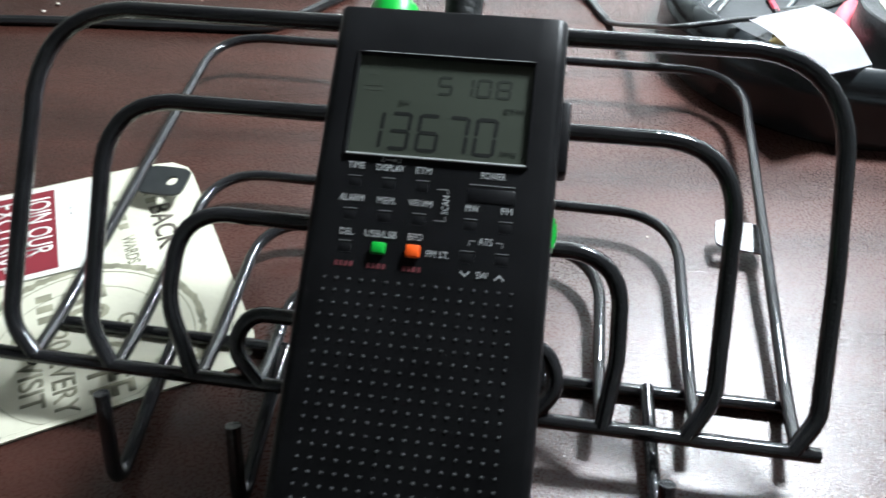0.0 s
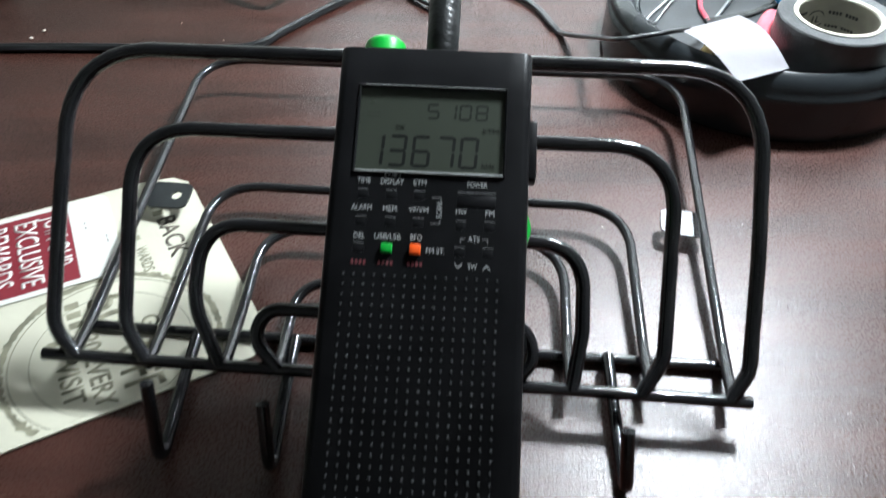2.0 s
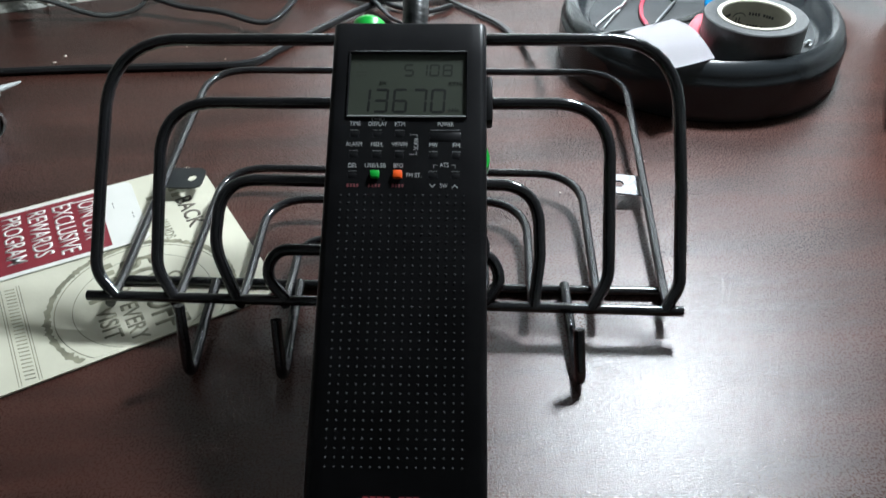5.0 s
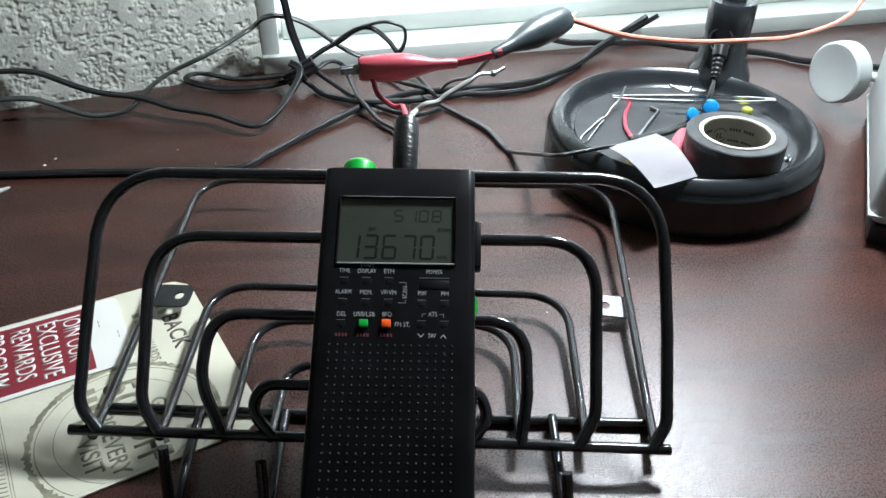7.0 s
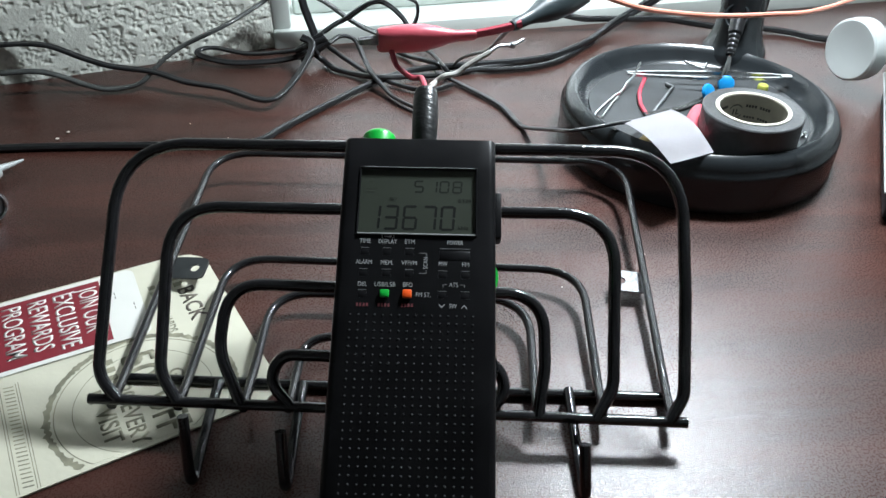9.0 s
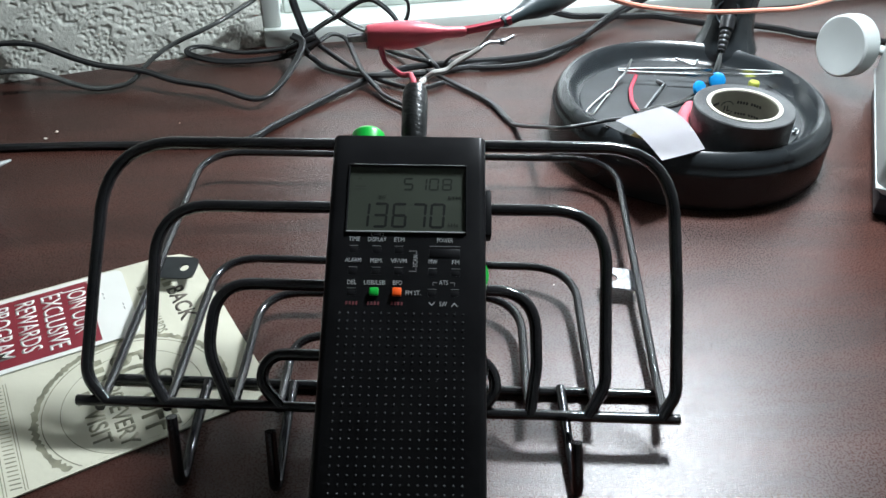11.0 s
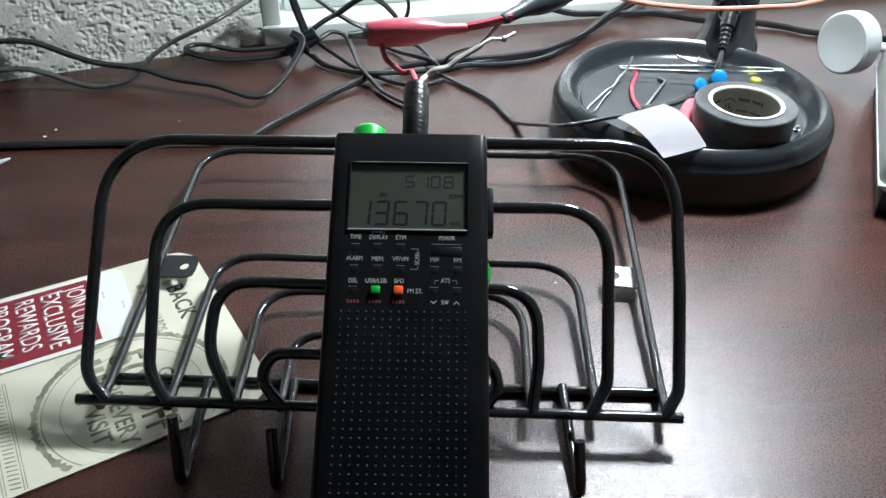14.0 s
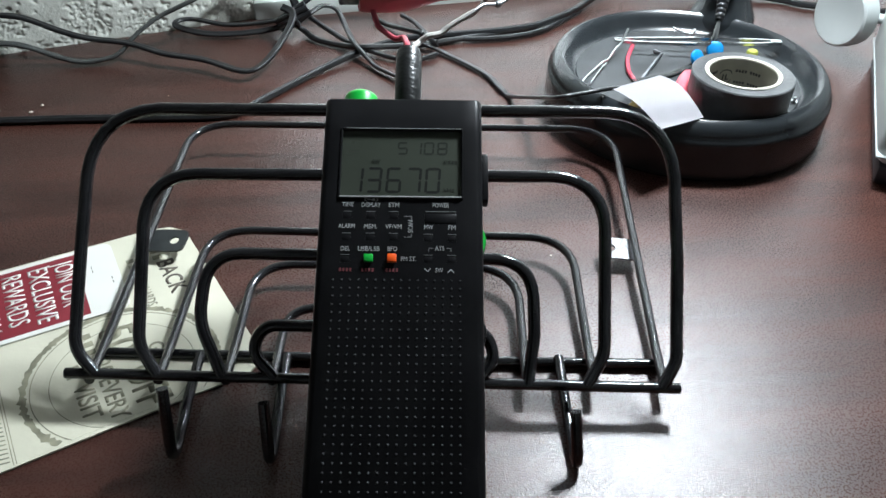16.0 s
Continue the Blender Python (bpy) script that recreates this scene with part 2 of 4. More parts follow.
def prism(outline, z0, z1, bm=None, bevel=0.0):
    """A flat outline of (x, y), made thick from z0 to z1."""
    bm = bm or bmesh.new()
    lo = [bm.verts.new((x, y, z0)) for x, y in outline]
    hi = [bm.verts.new((x, y, z1)) for x, y in outline]
    n = len(outline)
    top = bm.faces.new(hi)
    bm.faces.new(lo[::-1])
    for k in range(n):
        bm.faces.new((lo[k], lo[(k + 1) % n], hi[(k + 1) % n], hi[k]))
    if bevel:
        bmesh.ops.bevel(bm, geom=list(top.edges), offset=bevel, segments=2, profile=0.5, affect="EDGES")
    return bm


def rect(x0, y0, x1, y1, r=0.0, steps=4):
    if r <= 0:
        return [(x0, y0), (x1, y0), (x1, y1), (x0, y1)]
    out = []
    for cx, cy, a in ((x1 - r, y0 + r, -90), (x1 - r, y1 - r, 0), (x0 + r, y1 - r, 90), (x0 + r, y0 + r, 180)):
        out += [(cx + r * math.cos(radians(a + 90 * k / steps)), cy + r * math.sin(radians(a + 90 * k / steps))) for k in range(steps + 1)]
    return out


def ring_band(cx, cy, r0, r1, z0, z1, segs=64, ragged=0.0, a0=0.0, a1=360.0, xmax=1.0):
    """A flat ring or arc with a little thickness, its edge ragged if asked."""
    bm = bmesh.new()
    rows = []
    for k in range(segs + 1):
        a = radians(a0 + (a1 - a0) * k / segs)
        j = ragged * noise.noise((k * 0.9, r0 * 900, 3.0))
        j2 = ragged * noise.noise((k * 1.3, r1 * 900, 8.0))
        rows.append([bm.verts.new((min(xmax, cx + (r + e) * math.cos(a)), cy + (r + e) * math.sin(a), z)) for r, e, z in ((r0, j, z0), (r0, j, z1), (r1, j2, z1), (r1, j2, z0))])
    for a, b in zip(rows, rows[1:]):
        for k in range(4):
            bm.faces.new((a[k], a[(k + 1) % 4], b[(k + 1) % 4], b[k]))
    return bm


def text_bm(words, size, width=None, thick=0.0001, align="CENTER", squeeze=1.0, fat=0.0):
    """Letters as a mesh lying in xy, centred on the origin's line; width: the whole word's length."""
    cu = bpy.data.curves.new("letters", "FONT")
    cu.body, cu.size, cu.align_x, cu.align_y, cu.extrude, cu.resolution_u, cu.offset = words, 1.0, align, "CENTER", 0.0, 3, fat
    ob = bpy.data.objects.new("letters", cu)
    scene.collection.objects.link(ob)
    deps = bpy.context.evaluated_depsgraph_get()
    me = bpy.data.meshes.new_from_object(ob.evaluated_get(deps))
    bpy.data.objects.remove(ob)
    bm = bmesh.new()
    bm.from_mesh(me)
    bpy.data.meshes.remove(me)
    xs = [v.co.x for v in bm.verts]
    wide = max(xs) - min(xs)
    sx = width / wide if width else size * squeeze
    bmesh.ops.transform(bm, matrix=Matrix.Diagonal((sx, size, 1, 1)), verts=bm.verts)
    top = bmesh.ops.extrude_face_region(bm, geom=list(bm.faces))
    bmesh.ops.translate(bm, verts=[g for g in top["geom"] if isinstance(g, bmesh.types.BMVert)], vec=(0, 0, thick))
    return bm


# ---- the room ----
WALL_TURN, WIN_TURN = 16.3, 7.6
CORNER = Vector((-0.043, 0.548, 0.0))
WALL = Matrix.Translation(CORNER) @ pose(0, 0, 0, 0, 0, WALL_TURN)
WIN = Matrix.Translation(CORNER + Vector((0.0, -0.004, 0))) @ pose(0, 0, 0, 0, 0, WIN_TURN)


def structure(name, bm, mat, label, m=None, smooth=False):
    ob = new(name, finish(bm, name, mat, smooth))
    if m is not None:
        ob.matrix_world = m
    return tagged(ob, label, name.split("_")[0], kind="structure")


def stucco_wall():
    """The part of the wall behind the desk that is seen: knocked-down plaster, flat islands between rough hollows."""
    x0, x1, z0, z1, step = -0.34, 0.0, -0.02, 0.17, 0.0008
    nx, nz = int((x1 - x0) / step), int((z1 - z0) / step)
    verts, faces = [], []
    for j in range(nz + 1):
        z = z0 + (z1 - z0) * j / nz
        for i in range(nx + 1):
            x = x0 + (x1 - x0) * i / nx
            big = noise.fractal((x * 62 + 7, z * 78, 1.3), 0.9, 2.1, 3)
            mid = noise.fractal((x * 190, z * 240, 2.0), 0.8, 2.0, 3)
            fine = noise.fractal((x * 460, z * 500, 5.0), 0.8, 2.0, 3)
            plate = min(1.0, max(0.0, (big - 0.02 + 0.5 * mid) * 9.0))
            ridge = 1.0 - min(1.0, abs(mid + 0.4 * fine) * 2.4)
            y = -0.0011 * plate - (1 - plate) * (0.0011 * ridge + 0.0003 * fine)
            if i in (0, nx) or j in (0, nz):
                y = 0.0
            verts.append((x, y, z))
    w = nx + 1
    for j in range(nz):
        for i in range(nx):
            faces.append((j * w + i, j * w + i + 1, (j + 1) * w + i + 1, (j + 1) * w + i))
    me = bpy.data.meshes.new("wall_stucco")
    me.from_pydata(verts, [], faces)
    me.materials.append(STUCCO)
    me.polygons.foreach_set("use_smooth", [True] * len(me.polygons))
    ob = new("wall_north", me)
    ob.matrix_world = WALL
    return tagged(ob, "grey knock-down textured plaster wall beside the window", "wall", kind="structure")


stucco_wall()
structure("wall_north_backing", block(-1.3, 0.001, -0.75, 0.0, 0.10, 1.75), STUCCO, "plain plaster wall behind the desk", WALL)
# out of view; its lower edge is set to limit window reflection on the desk
structure("wall_window_head", block(0.0, 0.004, 0.66, 1.6, 0.10, 1.75), PAINT, "unseen painted wall over the window, lowered to limit its light", WIN)
structure("wall_window_apron", block(0.0, 0.006, -0.75, 1.6, 0.10, -0.005), PAINT, "painted wall under the window", WIN)
structure("wall_window_side", block(1.15, 0.004, -0.005, 1.6, 0.10, 0.66), PAINT, "painted wall beside the window", WIN)
structure("wall_east", block(1.5, -2.0, -0.75, 1.6, 0.85, 1.75), PAINT, "plain painted side wall")
structure("wall_west", block(-1.35, -2.0, -0.75, -1.25, 0.35, 1.75), PAINT, "plain painted side wall")
structure("wall_south", block(-1.35, -2.1, -0.75, 1.6, -2.0, 1.75), PAINT, "plain painted wall behind the viewer")
structure("floor", block(-1.35, -2.1, -0.85, 1.6, 0.9, -0.75), CARPET, "brown-grey carpeted floor under the desk")
structure("ceiling", block(-1.35, -2.1, 1.75, 1.6, 0.95, 1.85), PAINT, "plain white painted ceiling")
structure("backdrop", block(-0.6, 0.6, -0.6, 2.2, 0.61, 1.8), OUTSIDE, "bright overcast daylight outside the window", WIN)

window = tagged(new("window_1"), "white framed window with overexposed daylight behind it", "window", kind="structure")
window.matrix_world = WIN
part("window_sill", block(0.0, -0.002, -0.004, 1.15, 0.07, 0.013, 0.002), TRIM, window)
part("window_frame", block(0.0, 0.002, 0.013, 0.014, 0.07, 0.66, 0.002), TRIM, window)
part("window_frame", block(1.13, 0.002, 0.022, 1.15, 0.07, 0.66, 0.002), TRIM, window)
part("window_frame", block(0.018, 0.002, 0.64, 1.13, 0.07, 0.66, 0.002), TRIM, window)
part("window_rail", block(0.018, 0.03, 0.013, 1.13, 0.055, 0.028, 0.002), TRIM, window)
pane = part("pane", block(0.018, 0.042, 0.028, 1.13, 0.046, 0.64), PANE, window, smooth=False)
pane.visible_shadow = False

# ---- desk ----
desk = thing("desk", pose(0, 0, -0.75), "dark mahogany laminate desk with a finely textured top", "desk")


def desk_outline():
    a = WALL @ Vector((-0.95, -0.001, 0))
    b = WALL @ Vector((0.0, -0.001, 0))
    c = WIN @ Vector((0.01, -0.003, 0))
    d = WIN @ Vector((1.3, -0.003, 0))
    return [(-0.95, -0.28), (1.28, -0.28), (d.x, d.y), (c.x, c.y), (b.x, b.y), (a.x, a.y)]


part("desktop", prism(desk_outline(), 0.72, 0.75, bevel=0.0015), WOOD, desk)
for x, y in ((-0.88, -0.22), (1.18, -0.22), (-0.88, 0.2), (1.18, 0.6)):
    part("leg", block(x, y, 0, x + 0.05, y + 0.05, 0.72, 0.003), WOOD, desk)

# ---- wire rack ----
TURN = -6.71
RACK = pose(-0.084, 0.177, 0.0, 0, 0, TURN)
LEAN_FRONT = radians(49)
RW = 0.0021


def mm(points):
    return [tuple(c * 0.001 for c in p) for p in points]


def wire_rack():
    rack = thing("wire_rack", RACK, "black enamelled wire letter rack lying on its back on the desk", "rack")

    def front(u, s):
        foot = max(0.0, 1 - s / 60)
        return (u, s * math.cos(LEAN_FRONT) + foot * (1.8 - 3.0 * u / 222), 14.5 + s * math.sin(LEAN_FRONT) + foot * (0.8 - 2.2 * u / 222))

    for pts, radii in (
        ([(9.5, 0), (1.5, 9), (3, 45), (6, 99.5), (221.5, 100.2), (223, 45), (222.5, 9), (217, 0)], (12, 60, 26, 25, 60, 10)),
        ([(32, 0), (25, 11), (26, 75.5), (196.5, 75.8), (196, 11), (189.5, 0)], (14, 19, 19, 14)),
        ([(56, 0), (47, 20), (49.5, 46.2), (169.4, 45), (170.3, 18), (168, 0)], (22, 22, 22, 22)),
        ([(75, 0), (66.5, 9), (70, 19.5), (152, 19.5), (156, 9), (149, 0)], (8, 10, 10, 8)),
    ):
        part("front_hoop", tube(rounded(mm([front(*p) for p in pts]), [r * 0.001 for r in radii]), RW * 1.12), WIRE, rack)
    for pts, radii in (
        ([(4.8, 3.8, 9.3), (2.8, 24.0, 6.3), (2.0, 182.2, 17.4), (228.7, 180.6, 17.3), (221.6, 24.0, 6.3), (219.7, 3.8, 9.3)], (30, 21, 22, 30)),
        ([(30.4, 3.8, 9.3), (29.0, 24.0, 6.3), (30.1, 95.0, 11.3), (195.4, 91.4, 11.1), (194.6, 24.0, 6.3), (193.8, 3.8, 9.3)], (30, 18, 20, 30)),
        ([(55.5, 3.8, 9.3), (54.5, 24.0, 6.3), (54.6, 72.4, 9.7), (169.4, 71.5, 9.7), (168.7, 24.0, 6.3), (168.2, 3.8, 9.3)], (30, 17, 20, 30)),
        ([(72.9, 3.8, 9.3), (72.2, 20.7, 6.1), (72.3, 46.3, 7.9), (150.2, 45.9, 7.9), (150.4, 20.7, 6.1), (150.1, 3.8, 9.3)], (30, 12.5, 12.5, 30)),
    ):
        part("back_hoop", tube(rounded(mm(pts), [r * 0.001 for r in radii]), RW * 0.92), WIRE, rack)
    part("front_rail", tube(mm([(-1.5, 1.8, 15.3), (60, 1.0, 14.7), (160, -0.3, 13.6), (223.8, -1.2, 12.9)]), RW * 0.98), WIRE, rack)
    part("back_rail", tube(mm([(-0.5, 25.1, 2.3), (109.7, 22.5, 2.3), (223.6, 20.9, 2.3)]), RW * 0.98), WIRE, rack)
    for u, tip, reach in ((42, 28.5, 28), (76, 24, 30), (112, 24, 30), (147, 24, 30), (182.5, 22, 31)):
        line = [(u - 0.3, 20.3, 6.2), (u, 1.3, 5.0), (u + 1.0, -reach, 2.15), (u - 0.4, 11 - reach, tip)]
        part("hook", tube(rounded(mm(line), (0.03, 0.0042)), RW * 0.98), WIRE, rack)

    def tab(m, mat, w=0.0092, h=0.0066, off=0.0035):
        """A small screw plate with a hole and a rounded end."""
        bm = bmesh.new()
        n, r = 24, 0.0022
        loops = []
        for z in (-0.0005, 0.0005):
            out, hole = [], []
            for k in range(n):
                a = 2 * math.pi * k / n
                c, s = math.cos(a), math.sin(a)
                q = (abs(c / w) ** 6 + abs(s / h) ** 6) ** (-1 / 6)
                out.append(bm.verts.new((q * c, q * s, z)))
                hole.append(bm.verts.new((off + r * c, r * s, z)))
            loops.append((out, hole))
        (o0, h0), (o1, h1) = loops
        for k in range(n):
            j = (k + 1) % n
            for a, b in ((o0, h0), (o1, h1), (o0, o1), (h0, h1)):
                bm.faces.new((a[k], a[j], b[j], b[k]))
        return part("screw_tab", bm, mat, rack, "small screw plate with a round hole", m=m)

    tab(pose(0.0100, 0.0905, 0.0080, 10, -4, -6), DARKTAB)
    tab(pose(0.2179, 0.0881, 0.0075, -10, -3, 176), BRIGHTTAB, 0.0088, 0.0062, 0.0040)
    return rack


wire_rack()

# ---- radio ----
RADIO_TILT = 31.7
RADIO = RACK @ pose(0.0971, -0.097, 0.021, RADIO_TILT, 0, 0)
RX0, RX1, RLEN, RDEEP = -0.0008, 0.0515, 0.1638, 0.0245
RECESS = 0.0008

SEVEN = {"0": "abcdef", "1": "bc", "2": "abged", "3": "abgcd", "4": "fgbc", "5": "afgcd", "6": "afgedc", "7": "abc", "8": "abcdefg", "9": "abfgcd"}


def digit(ch, x, y, w, h, t, z0, z1, mat, parent, label, slant=0.06):
    """The lit bars of one seven-bar digit, each a part of the display."""
    g = t * 0.18
    bars = {
        "a": (t * 0.5 + g, h - t, w - t * 0.5 - g, h), "d": (t * 0.5 + g, 0, w - t * 0.5 - g, t), "g": (t * 0.6, h / 2 - t / 2, w - t * 0.6, h / 2 + t / 2),
        "f": (0, h / 2 + g, t, h - t * 0.4), "b": (w - t, h / 2 + g, w, h - t * 0.4), "e": (0, t * 0.4, t, h / 2 - g), "c": (w - t, t * 0.4, w, h / 2 - g)}
    for s in SEVEN[ch]:
        x0, y0, x1, y1 = bars[s]
        c = min(x1 - x0, y1 - y0) * 0.4
        o = [(x0 + c, y0), (x1 - c, y0), (x1, y0 + c), (x1, y1 - c), (x1 - c, y1), (x0 + c, y1), (x0, y1 - c), (x0, y0 + c)]
        part("segment", prism([(x + px + slant * py, y + py) for px, py in o], z0, z1), mat, parent, label + ch, smooth=False)


def radio():
    rad = thing("pocket_radio", RADIO, "black pocket radio with grey display leaning on the wire rack", "radio")
    # body, softly tapering edges
    bm = block(RX0, 0, -RDEEP, RX1, RLEN, 0)
    bmesh.ops.bevel(bm, geom=[e for e in bm.edges if abs((e.verts[0].co - e.verts[1].co).normalized().y) > 0.9], offset=0.0024, segments=3, profile=0.5, affect="EDGES")
    bmesh.ops.bevel(bm, geom=[e for e in bm.edges if abs(e.verts[0].co.y - e.verts[1].co.y) < 1e-6], offset=0.0009, segments=2, profile=0.5, affect="EDGES")
    # display: raised thin bevel round a recessed pane
    lx0, lx1, ly0, ly1 = 0.0056, 0.0446, 0.1277, 0.1518
    for co, no in (((lx0, 0, 0), (1, 0, 0)), ((lx1, 0, 0), (1, 0, 0)), ((0, ly0, 0), (0, 1, 0)), ((0, ly1, 0), (0, 1, 0))):
        bmesh.ops.bisect_plane(bm, geom=list(bm.verts) + list(bm.edges) + list(bm.faces), plane_co=co, plane_no=no)
    pane = [f for f in bm.faces if abs(f.normal.z) > 0.9 and f.calc_center_median().z > -1e-5 and lx0 < f.calc_center_median().x < lx1 and ly0 < f.calc_center_median().y < ly1]
    sunk = bmesh.ops.extrude_face_region(bm, geom=pane)["geom"]
    bmesh.ops.translate(bm, verts=[v for v in sunk if isinstance(v, bmesh.types.BMVert)], vec=(0, 0, -RECESS - 0.0002))
    bmesh.ops.delete(bm, geom=pane, context="FACES")
    body = part("body", bm, PLASTIC, rad)
    bez = bmesh.new()
    inset = 0.0007
    outer, inner = rect(lx0 - 0.0006, ly0 - 0.0006, lx1 + 0.0006, ly1 + 0.0006), rect(lx0, ly0, lx1, ly1)
    vo = [bez.verts.new((x, y, 0.00005)) for x, y in outer]
    vr = [bez.verts.new((x, y, 0.00045)) for x, y in rect(lx0 - 0.0003, ly0 - 0.0003, lx1 + 0.0003, ly1 + 0.0003)]
    vi = [bez.verts.new((x, y, 0.0001)) for x, y in inner]
    for a, b in ((vo, vr), (vr, vi)):
        for k in range(4):
            bez.faces.new((a[k], a[(k + 1) % 4], b[(k + 1) % 4], b[k]))
    disp = part("display", prism(rect(lx0 + 0.00005, ly0 + 0.00005, lx1 - 0.00005, ly1 - 0.00005), -RECESS - 0.0001, -RECESS), LCD, rad, "grey-green liquid crystal display")
    part("display_frame", bez, PLASTIC, disp, smooth=False)
    part("display_lip", block(lx0, ly0 - 0.0004, 0.0001, lx1, ly0 + 0.0001, 0.0007, 0.0001, 1), RIM, disp, "lower lip of the display, coloured pale as if lit")
    part("display_lip", block(lx0 + 0.0012, ly1 + 0.0003, 0.0001, lx1 - 0.0002, ly1 + 0.0005, 0.0004), RIM, disp)
    z0, z1 = -RECESS, -RECESS + 0.00006
    for ch, x in zip("13670", (7.6, 13.6, 20.0, 26.4, 32.6)):
        digit(ch, x * 0.001, 0.1294, 0.0050, 0.0091, 0.00085, z0, z1, SEGMENT, disp, "dark bar of the large display digit ")
    for ch, x in zip("5108", (23.6, 28.2, 32.2, 36.6)):
        digit(ch, x * 0.001, 0.1432, 0.0034, 0.0046, 0.0006, z0, z1, MIDSEG, disp, "bar of the small display digit ")
    for x0, x1, y, h in ((7.6, 11.2, 144.4, 0.5), (7.6, 11.2, 143.3, 0.5), (8.4, 9.6, 147.0, 1.0), ):
        part("display_mark", prism(rect(x0 * 0.001, y * 0.001, x1 * 0.001, (y + h) * 0.001), z0, z1), FAINT, disp, smooth=False)

    for words, a, b, width in (("SW", 16.9, 140.6, 2.6), ("ETM", 41.0, 140.4, 4.2), ("kHz", 40.6, 130.6, 3.4)):
        part("display_mark", text_bm(words, 0.0018, width * 0.001, 0.00006, fat=0.0), MIDSEG, disp, "small display letters " + words, m=pose(a * 0.001, b * 0.001, z0 + 0.0001), smooth=False)

    # labels
    for words, a, b, size, width in (
        ("TIME", 8.4, 124.9, 2.15, 3.6), ("DISPLAY", 15.8, 124.8, 2.15, 6.0), ("ETM", 23.1, 124.8, 2.15, 3.3), ("POWER", 38.0, 124.8, 2.15, 5.2),
        ("ALARM", 8.4, 117.5, 2.15, 5.2), ("MEM.", 15.9, 117.4, 2.15, 4.0), ("VF/VM", 23.2, 117.4, 2.15, 5.1), ("MW", 34.2, 117.3, 2.15, 2.8), ("FM", 41.6, 117.2, 2.15, 2.3),
        ("DEL", 8.3, 109.9, 2.15, 2.9), ("USB/LSB", 15.6, 109.9, 2.15, 6.8), ("BFO", 23.0, 109.9, 2.15, 3.0), ("ATS", 37.8, 110.2, 2.15, 2.9),
        ("FM ST.", 28.1, 106.6, 2.1, 4.8), ("SW", 37.7, 103.0, 2.1, 2.4),
    ):
        part("label", text_bm(words, size * 0.001, width * 0.001, 0.00006, fat=0.0), PRINT, body, "white printed word " + words, m=pose(a * 0.001, b * 0.001, 0.00012), smooth=False)
    part("label", text_bm("SCAN", 0.0021, 0.0041, 0.00006, fat=0.0), PRINT, body, "white printed word SCAN", m=pose(0.0286, 0.1176, 0.00012, 0, 0, 90), smooth=False)
    for a in (8.7, 15.6, 23.1):
        bm = bmesh.new()
        for k in range(4):
            prism(rect((a - 2.0 + k * 1.05) * 0.001, 0.1025, (a - 1.35 + k * 1.05) * 0.001, 0.1036), 0.00005, 0.0001, bm)
        part("red_mark", bm, REDPRINT, body, "dull red unreadable print", smooth=False)
    bm = bmesh.new()
    for x0, y0, x1, y1 in ((26.4, 120.9, 28.9, 121.1), (28.7, 119.9, 28.9, 121.1), (26.4, 113.9, 28.9, 114.1), (28.7, 113.9, 28.9, 115.1), (34.3, 110.2, 35.7, 110.4), (34.3, 109.2, 34.5, 110.4), (39.9, 110.2, 41.4, 110.4), (41.2, 109.2, 41.4, 110.4)):
        prism(rect(x0 * 0.001, y0 * 0.001, x1 * 0.001, y1 * 0.001), 0.00005, 0.0001, bm)
    part("bracket_lines", bm, material("grey_label_print", (0.16, 0.16, 0.16), 0.6), body, smooth=False)
    for a, s in ((34.1, -1), (41.3, 1)):
        bm = bmesh.new()
        for d in (-1, 1):
            o = [(a, 103.0 + s * 0.55), (a + d * 0.95, 103.0 - s * 0.45), (a + d * 0.95, 103.0 - s * 0.85), (a, 103.0 + s * 0.15)]
            prism([(x * 0.001, y * 0.001) for x, y in (o if d * s < 0 else o[::-1])], 0.00005, 0.0001, bm)
        part("arrow_mark", bm, PRINT, body, smooth=False)
    bm = bmesh.new()
    for x0, y0, x1, y1 in ((13.7, 126.2, 13.9, 127.2), (17.7, 126.2, 17.9, 127.2), (13.9, 126.2, 14.3, 126.35), (13.9, 127.05, 14.3, 127.2), (17.3, 126.2, 17.7, 126.35), (17.3, 127.05, 17.7, 127.2), (14.6, 126.6, 16.2, 126.85), (16.2, 126.35, 17.0, 127.05)):
        prism(rect(x0 * 0.001, y0 * 0.001, x1 * 0.001, y1 * 0.001), 0.00005, 0.0001, bm)
    part("lock_sign", bm, PRINT, body, "small bracketed key sign", smooth=False)
    # red model mark as plain bars
    bm = bmesh.new()
    for k in range(8):
        if k != 4:
            prism(rect((16.3 + k * 2.05) * 0.001, 0.0062, (17.9 + k * 2.05) * 0.001, 0.0084), 0.00005, 0.0001, bm)
    part("red_mark", bm, material("red_model_print", (0.20, 0.012, 0.02), 0.55), body, "row of small red printed bars", smooth=False)

    # keys
    def key(a, b, w, h, mat, label="", high=0.00016):
        return part("button", block((a - w / 2) * 0.001, (b - h / 2) * 0.001, -0.0003, (a + w / 2) * 0.001, (b + h / 2) * 0.001, high, 0.00035, 2), mat, rad, label)

    for a, b in ((8.4, 121.2), (15.8, 121.2), (23.1, 121.2), (8.4, 113.8), (15.9, 113.8), (23.2, 113.8), (34.2, 113.6), (41.6, 113.6), (8.3, 106.6), (34.2, 106.6), (41.5, 106.6)):
        key(a, b, 3.0, 2.3, PLASTIC, high=0.00005)
        part("key_glint", block((a - 1.4) * 0.001, (b + 1.35) * 0.001, 0.00002, (a + 1.4) * 0.001, (b + 1.50) * 0.001, 0.00010), GLINT, body, smooth=False)
